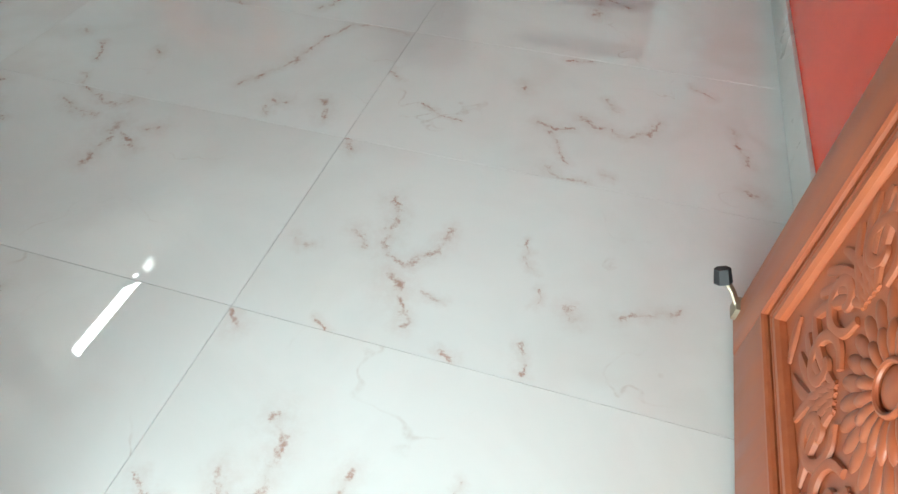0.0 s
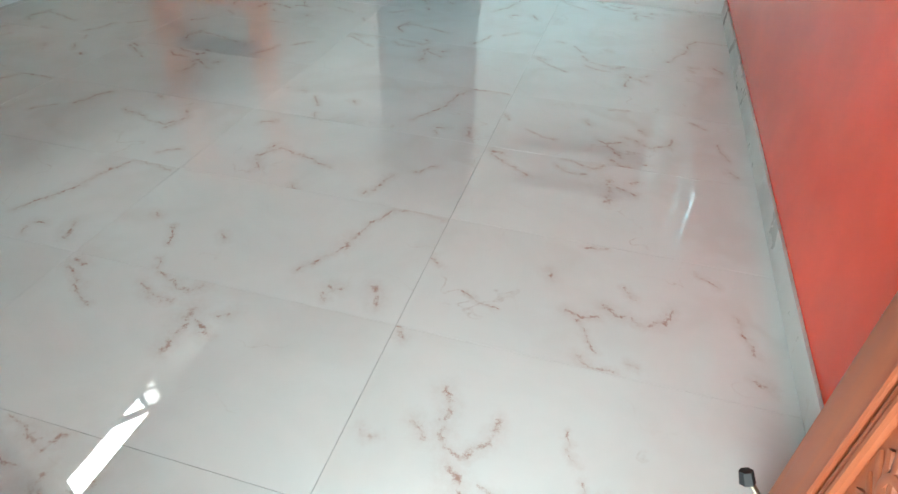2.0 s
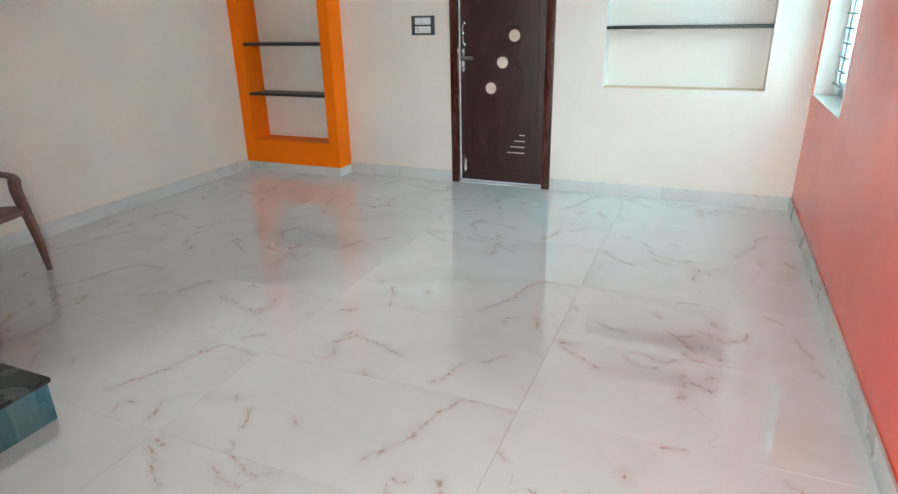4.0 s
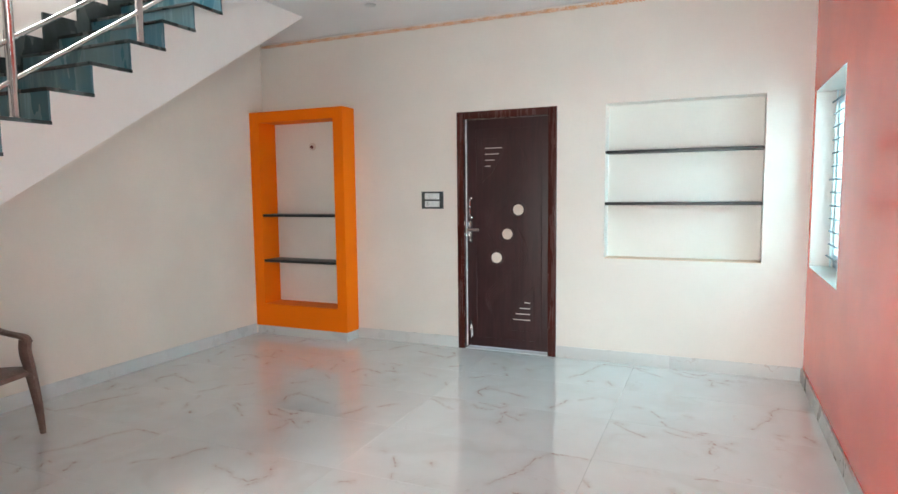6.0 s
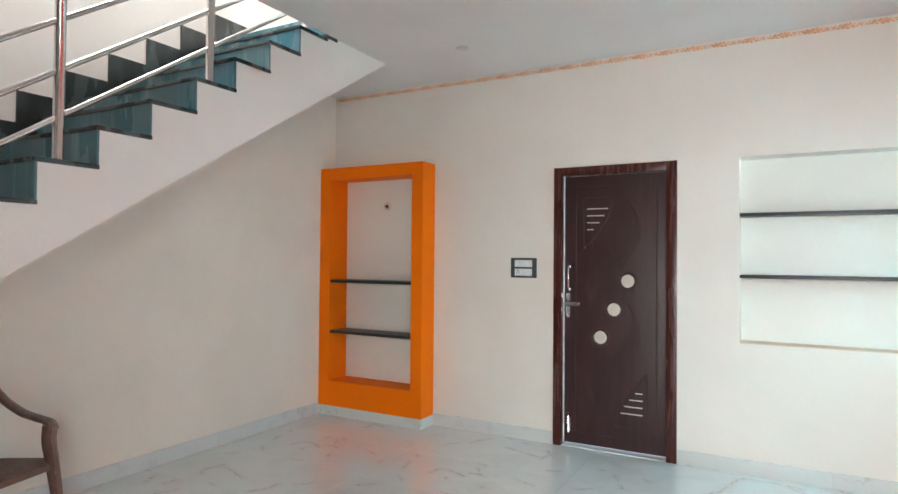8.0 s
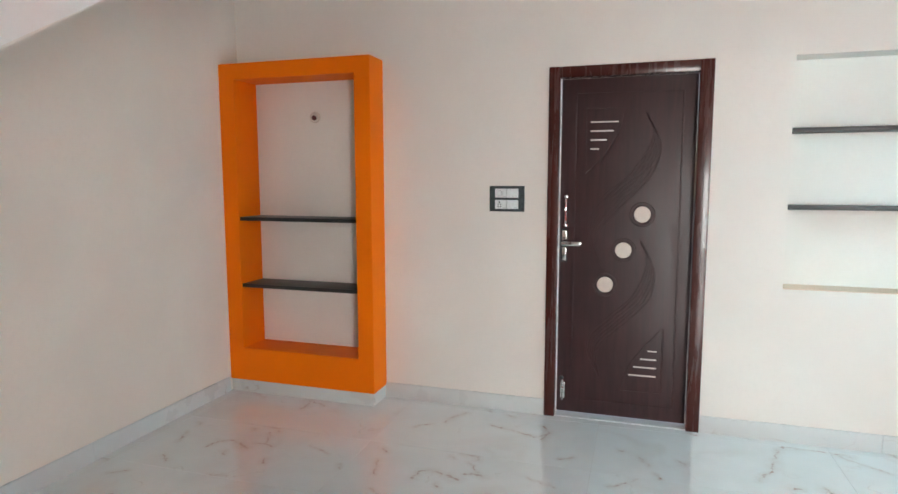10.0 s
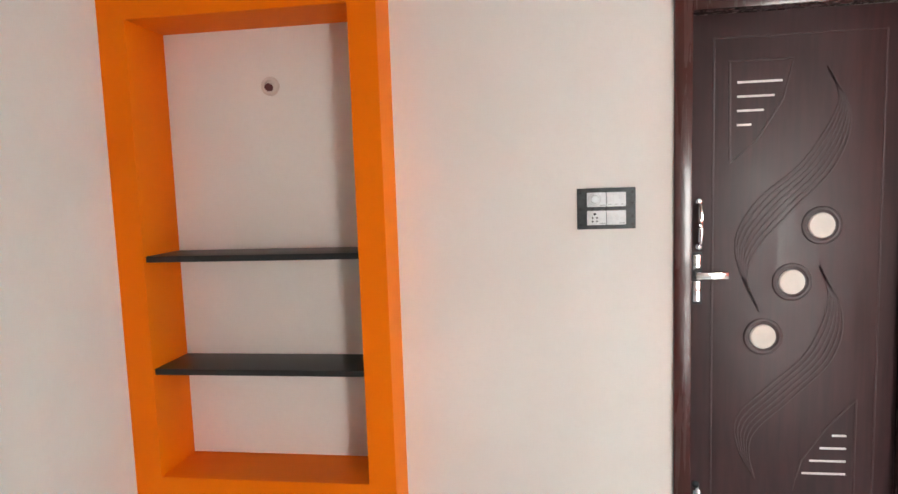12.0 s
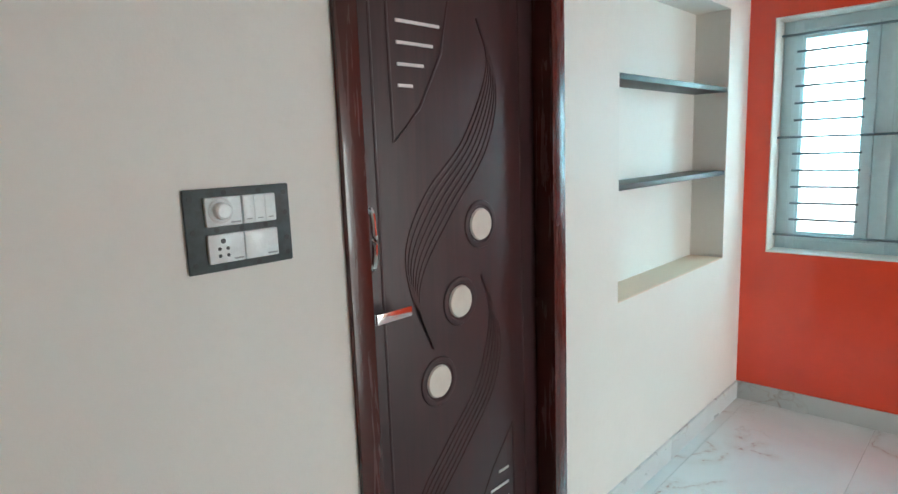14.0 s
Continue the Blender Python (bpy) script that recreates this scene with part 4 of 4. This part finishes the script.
# ---- plastic armchair ----
def armchair(m):
    """A moulded armchair facing +x, with its front far foot at the origin's side y = +0.24."""
    ch = new("plastic_armchair")
    tagged(ch, "brown moulded plastic armchair with dusty marks, beside the stair wall", "chair")
    W = 0.225
    s = bmesh.new()
    nx, ny = 9, 9
    grid = [[s.verts.new((-0.02 - 0.42 * i / (nx - 1), (W + 0.02 - 0.035 * i / (nx - 1)) * (2 * j / (ny - 1) - 1),
                          0.405 - 0.02 * math.sin(math.pi * j / (ny - 1)) * math.sin(math.pi * i / (nx - 1)) - 0.03 * (i / (nx - 1)) - (0.02 if i == 0 else 0))) for j in range(ny)] for i in range(nx)]
    for i in range(nx - 1):
        for j in range(ny - 1):
            s.faces.new((grid[i][j], grid[i][j + 1], grid[i + 1][j + 1], grid[i + 1][j]))
    got = bmesh.ops.extrude_face_region(s, geom=s.faces[:])
    bmesh.ops.translate(s, vec=(0, 0, -0.028), verts=[v for v in got["geom"] if isinstance(v, bmesh.types.BMVert)])
    bmesh.ops.recalc_face_normals(s, faces=s.faces[:])
    part("seat", s, M_CHAIR, ch)
    for sy in (-1, 1):
        y = sy * W
        part("leg", tube(bmesh.new(), smooth_path([(0.015, y + sy * 0.012, 0.0), (-0.005, y + sy * 0.008, 0.20), (-0.035, y, 0.40), (-0.055, y, 0.49), (-0.050, y, 0.565)], 5),
                         lambda f: 0.017 + 0.020 * math.sin(min(1, f * 1.5) * math.pi / 2), 10, 0.72, (0, 1, 0)), M_CHAIR, ch)
        part("leg", tube(bmesh.new(), smooth_path([(-0.50, y * 1.02, 0.0), (-0.46, y * 0.98, 0.20), (-0.42, y * 0.95, 0.40)], 5), lambda f: 0.018 + 0.016 * f, 10, 0.75, (0, 1, 0)), M_CHAIR, ch)
        part("armrest", tube(bmesh.new(), smooth_path([(-0.030, y, 0.548), (-0.06, y * 1.02, 0.578), (-0.15, y * 1.08, 0.588), (-0.25, y * 1.08, 0.610), (-0.35, y * 1.02, 0.67), (-0.45, y * 0.98, 0.76)], 6), 0.027, 10, 0.62), M_CHAIR, ch)
    fr = smooth_path([(-0.42, -W * 0.93, 0.40), (-0.46, -W * 0.96, 0.60), (-0.50, -W * 0.90, 0.80), (-0.525, -W * 0.45, 0.875), (-0.53, 0, 0.885), (-0.525, W * 0.45, 0.875), (-0.50, W * 0.90, 0.80), (-0.46, W * 0.96, 0.60), (-0.42, W * 0.93, 0.40)], 5)
    part("back_frame", tube(bmesh.new(), fr, 0.022, 10, 0.8), M_CHAIR, ch)
    for k in range(5):
        y = (k - 2) * 0.075
        part("back_slat", tube(bmesh.new(), smooth_path([(-0.425, y, 0.39), (-0.465, y * 1.02, 0.62), (-0.522, y * 1.04, 0.87)], 5), 0.022, 8, 0.3, (1, 0, 0)), M_CHAIR, ch)
    ch.matrix_world = m
    return ch


CH = 14.0
cc, cs = math.cos(radians(CH)), math.sin(radians(CH))
armchair(pose(-3.40 - (0.015 * cc - 0.237 * cs), 1.87 - (0.015 * cs + 0.237 * cc), 0.0, 0, 0, CH))

# ---- granite plinth with a carved pillar ----
pl = thing("granite_plinth", (-2.25, 0.56, 0), "low dark granite plinth with an overhanging top slab", "plinth")
part("body", local(slab(-2.55, -1.955, 0.26, 0.858, 0.0005, 0.158), pl), M_RISER, pl)
part("top_slab", local(slab(-2.56, -1.943, 0.25, 0.868, 0.158, 0.180, 0.006), pl), M_GRANITE, pl)
pi = thing("carved_pillar", (-2.26, 0.67, 0.18), "carved reddish wooden pillar on the granite plinth", "pillar")
prof = [(0.17, 0.18), (0.17, 0.205), (0.15, 0.215), (0.15, 0.235), (0.162, 0.245), (0.162, 0.262), (0.145, 0.272), (0.145, 0.29), (0.155, 0.30), (0.152, 0.318), (0.135, 0.33), (0.14, 0.37), (0.12, 0.44), (0.105, 0.56), (0.10, 0.8), (0.095, 1.8), (0.11, 2.2), (0.13, 2.5), (0.15, 2.6), (0.15, HC - 0.002)]
part("shaft", local(lathe(bmesh.new(), (-2.26, 0.67, 0), prof, 8), pi), M_PILLAR, pi)

# ---- carved entrance door, standing open ----
ent = thing("door_2", (0.68, -0.36, 0), "open carved orange-brown teak entrance door", "door", kind="structure")
EX, EY0, EY1, EZ0, EZ1 = 0.660, -0.385, 0.605, 0.022, 2.08
for b in ((EY1 - 0.105, EY1, EZ0, EZ1), (EY0, EY0 + 0.105, EZ0, EZ1)):
    part("stile", local(slab(EX, EX + 0.038, *b, 0.004), ent), M_TEAK, ent)
for z0, z1 in ((EZ0, 0.165), (0.83, 0.96), (1.95, EZ1)):
    part("rail", local(slab(EX + 0.0005, EX + 0.0375, EY0 + 0.105, EY1 - 0.105, z0, z1, 0.003), ent), M_TEAK, ent)
for z0, z1 in ((0.165, 0.83), (0.96, 1.95)):
    a, b = EY0 + 0.105, EY1 - 0.105
    panel = part("panel", local(slab(EX + 0.014, EX + 0.030, a, b, z0, z1), ent), M_TEAK, ent)
    for r, inset, lift in ((0.009, 0.008, 0.004), (0.006, 0.026, 0.010), (0.014, 0.050, 0.012)):
        loop = [(EX + lift, a + inset, z0 + inset), (EX + lift, b - inset, z0 + inset), (EX + lift, b - inset, z1 - inset), (EX + lift, a + inset, z1 - inset), (EX + lift, a + inset, z0 + inset)]
        for p, q in zip(loop, loop[1:]):
            part("moulding", local(rod(bmesh.new(), p, q, r, seg=10), ent), M_TEAK, panel)
    cy, cz, S = (a + b) / 2 + 0.06, (z0 + z1) / 2 - 0.03, 1.0
    PX = EX + 0.012
    for rad, count, ln, wd, lf in ((0.092, 26, 0.035, 0.0125, 0.004), (0.056, 20, 0.026, 0.0095, -0.001)):
        for k in range(count):
            g = 2 * math.pi * k / count
            part("petal", local(ball(bmesh.new(), (PX + lf, cy + rad * math.cos(g), cz + rad * math.sin(g)), (0.0065, ln, wd), Euler((g, 0, 0)), 10, 8), ent), M_TEAK, panel)
    part("rosette_ring", local(tube(bmesh.new(), [(PX - 0.004, cy + 0.030 * math.cos(g), cz + 0.030 * math.sin(g)) for g in (2 * math.pi * k / 28 for k in range(29))], 0.0042, 8, 1.0, (1, 0, 0)), ent), M_TEAK, panel)
    part("rosette_heart", local(ball(bmesh.new(), (PX, cy, cz), (0.006, 0.026, 0.026)), ent), M_TEAK, panel)
    def inside(p):
        return a + 0.062 < p[1] < b - 0.062 and z0 + 0.062 < p[2] < z1 - 0.062

    def carve(name, pts, thin, fat):
        pts = [p for p in pts if inside(p)]
        if len(pts) > 3:
            part(name, local(tube(bmesh.new(), smooth_path(pts, 3), lambda f: thin + (fat - thin) * math.sin(math.pi * (0.1 + 0.8 * f)), 8, 0.6, (1, 0, 0)), ent), M_TEAK, panel)

    for k in range(12):
        g, turn = 2 * math.pi * (k + 0.35) / 12, 1 if k % 2 else -1
        sy_, sz_ = cy + 0.180 * math.cos(g), cz + 0.180 * math.sin(g)
        carve("scroll", [(PX, sy_ + (0.050 - 0.0036 * j) * math.cos(g + math.pi + turn * 0.62 * j), sz_ + (0.050 - 0.0036 * j) * math.sin(g + math.pi + turn * 0.62 * j)) for j in range(13)], 0.0045, 0.0125)
        for q in range(4):
            h, bend = g + turn * (0.16 + 0.085 * q), turn * (0.20 + 0.06 * q)
            carve("leaf", [(PX + 0.001, cy + r * math.cos(h + bend * (r - 0.15) / 0.1), cz + r * math.sin(h + bend * (r - 0.15) / 0.1)) for r in (0.134, 0.165, 0.195, 0.225, 0.25, 0.276 - 0.012 * q)], 0.003, 0.0115)
        for r in (0.30, 0.335):
            carve("bead_row", [(PX + 0.001, cy + r * math.cos(g + 0.05 * j), cz + r * math.sin(g + 0.05 * j)) for j in range(-4, 5)], 0.003, 0.010)
st = part("door_stopper", local(slab(EX - 0.010, EX + 0.022, EY1 - 0.028, EY1 + 0.008, 0.035, 0.070, 0.004), ent), M_BRASS, ent, "brass kick-down stopper with a black rubber tip")
part("stopper_arm", local(tube(bmesh.new(), smooth_path([(EX - 0.004, EY1 - 0.010, 0.062), (EX - 0.022, EY1 + 0.004, 0.088), (EX - 0.044, EY1 + 0.018, 0.104)], 5), 0.0075, 8, 0.6), ent), M_BRASS, st)
part("rubber_tip", local(rod(bmesh.new(), (EX - 0.040, EY1 + 0.014, 0.092), (EX - 0.050, EY1 + 0.028, 0.118), 0.018, 0.016, 6), ent), M_BLACK, st)
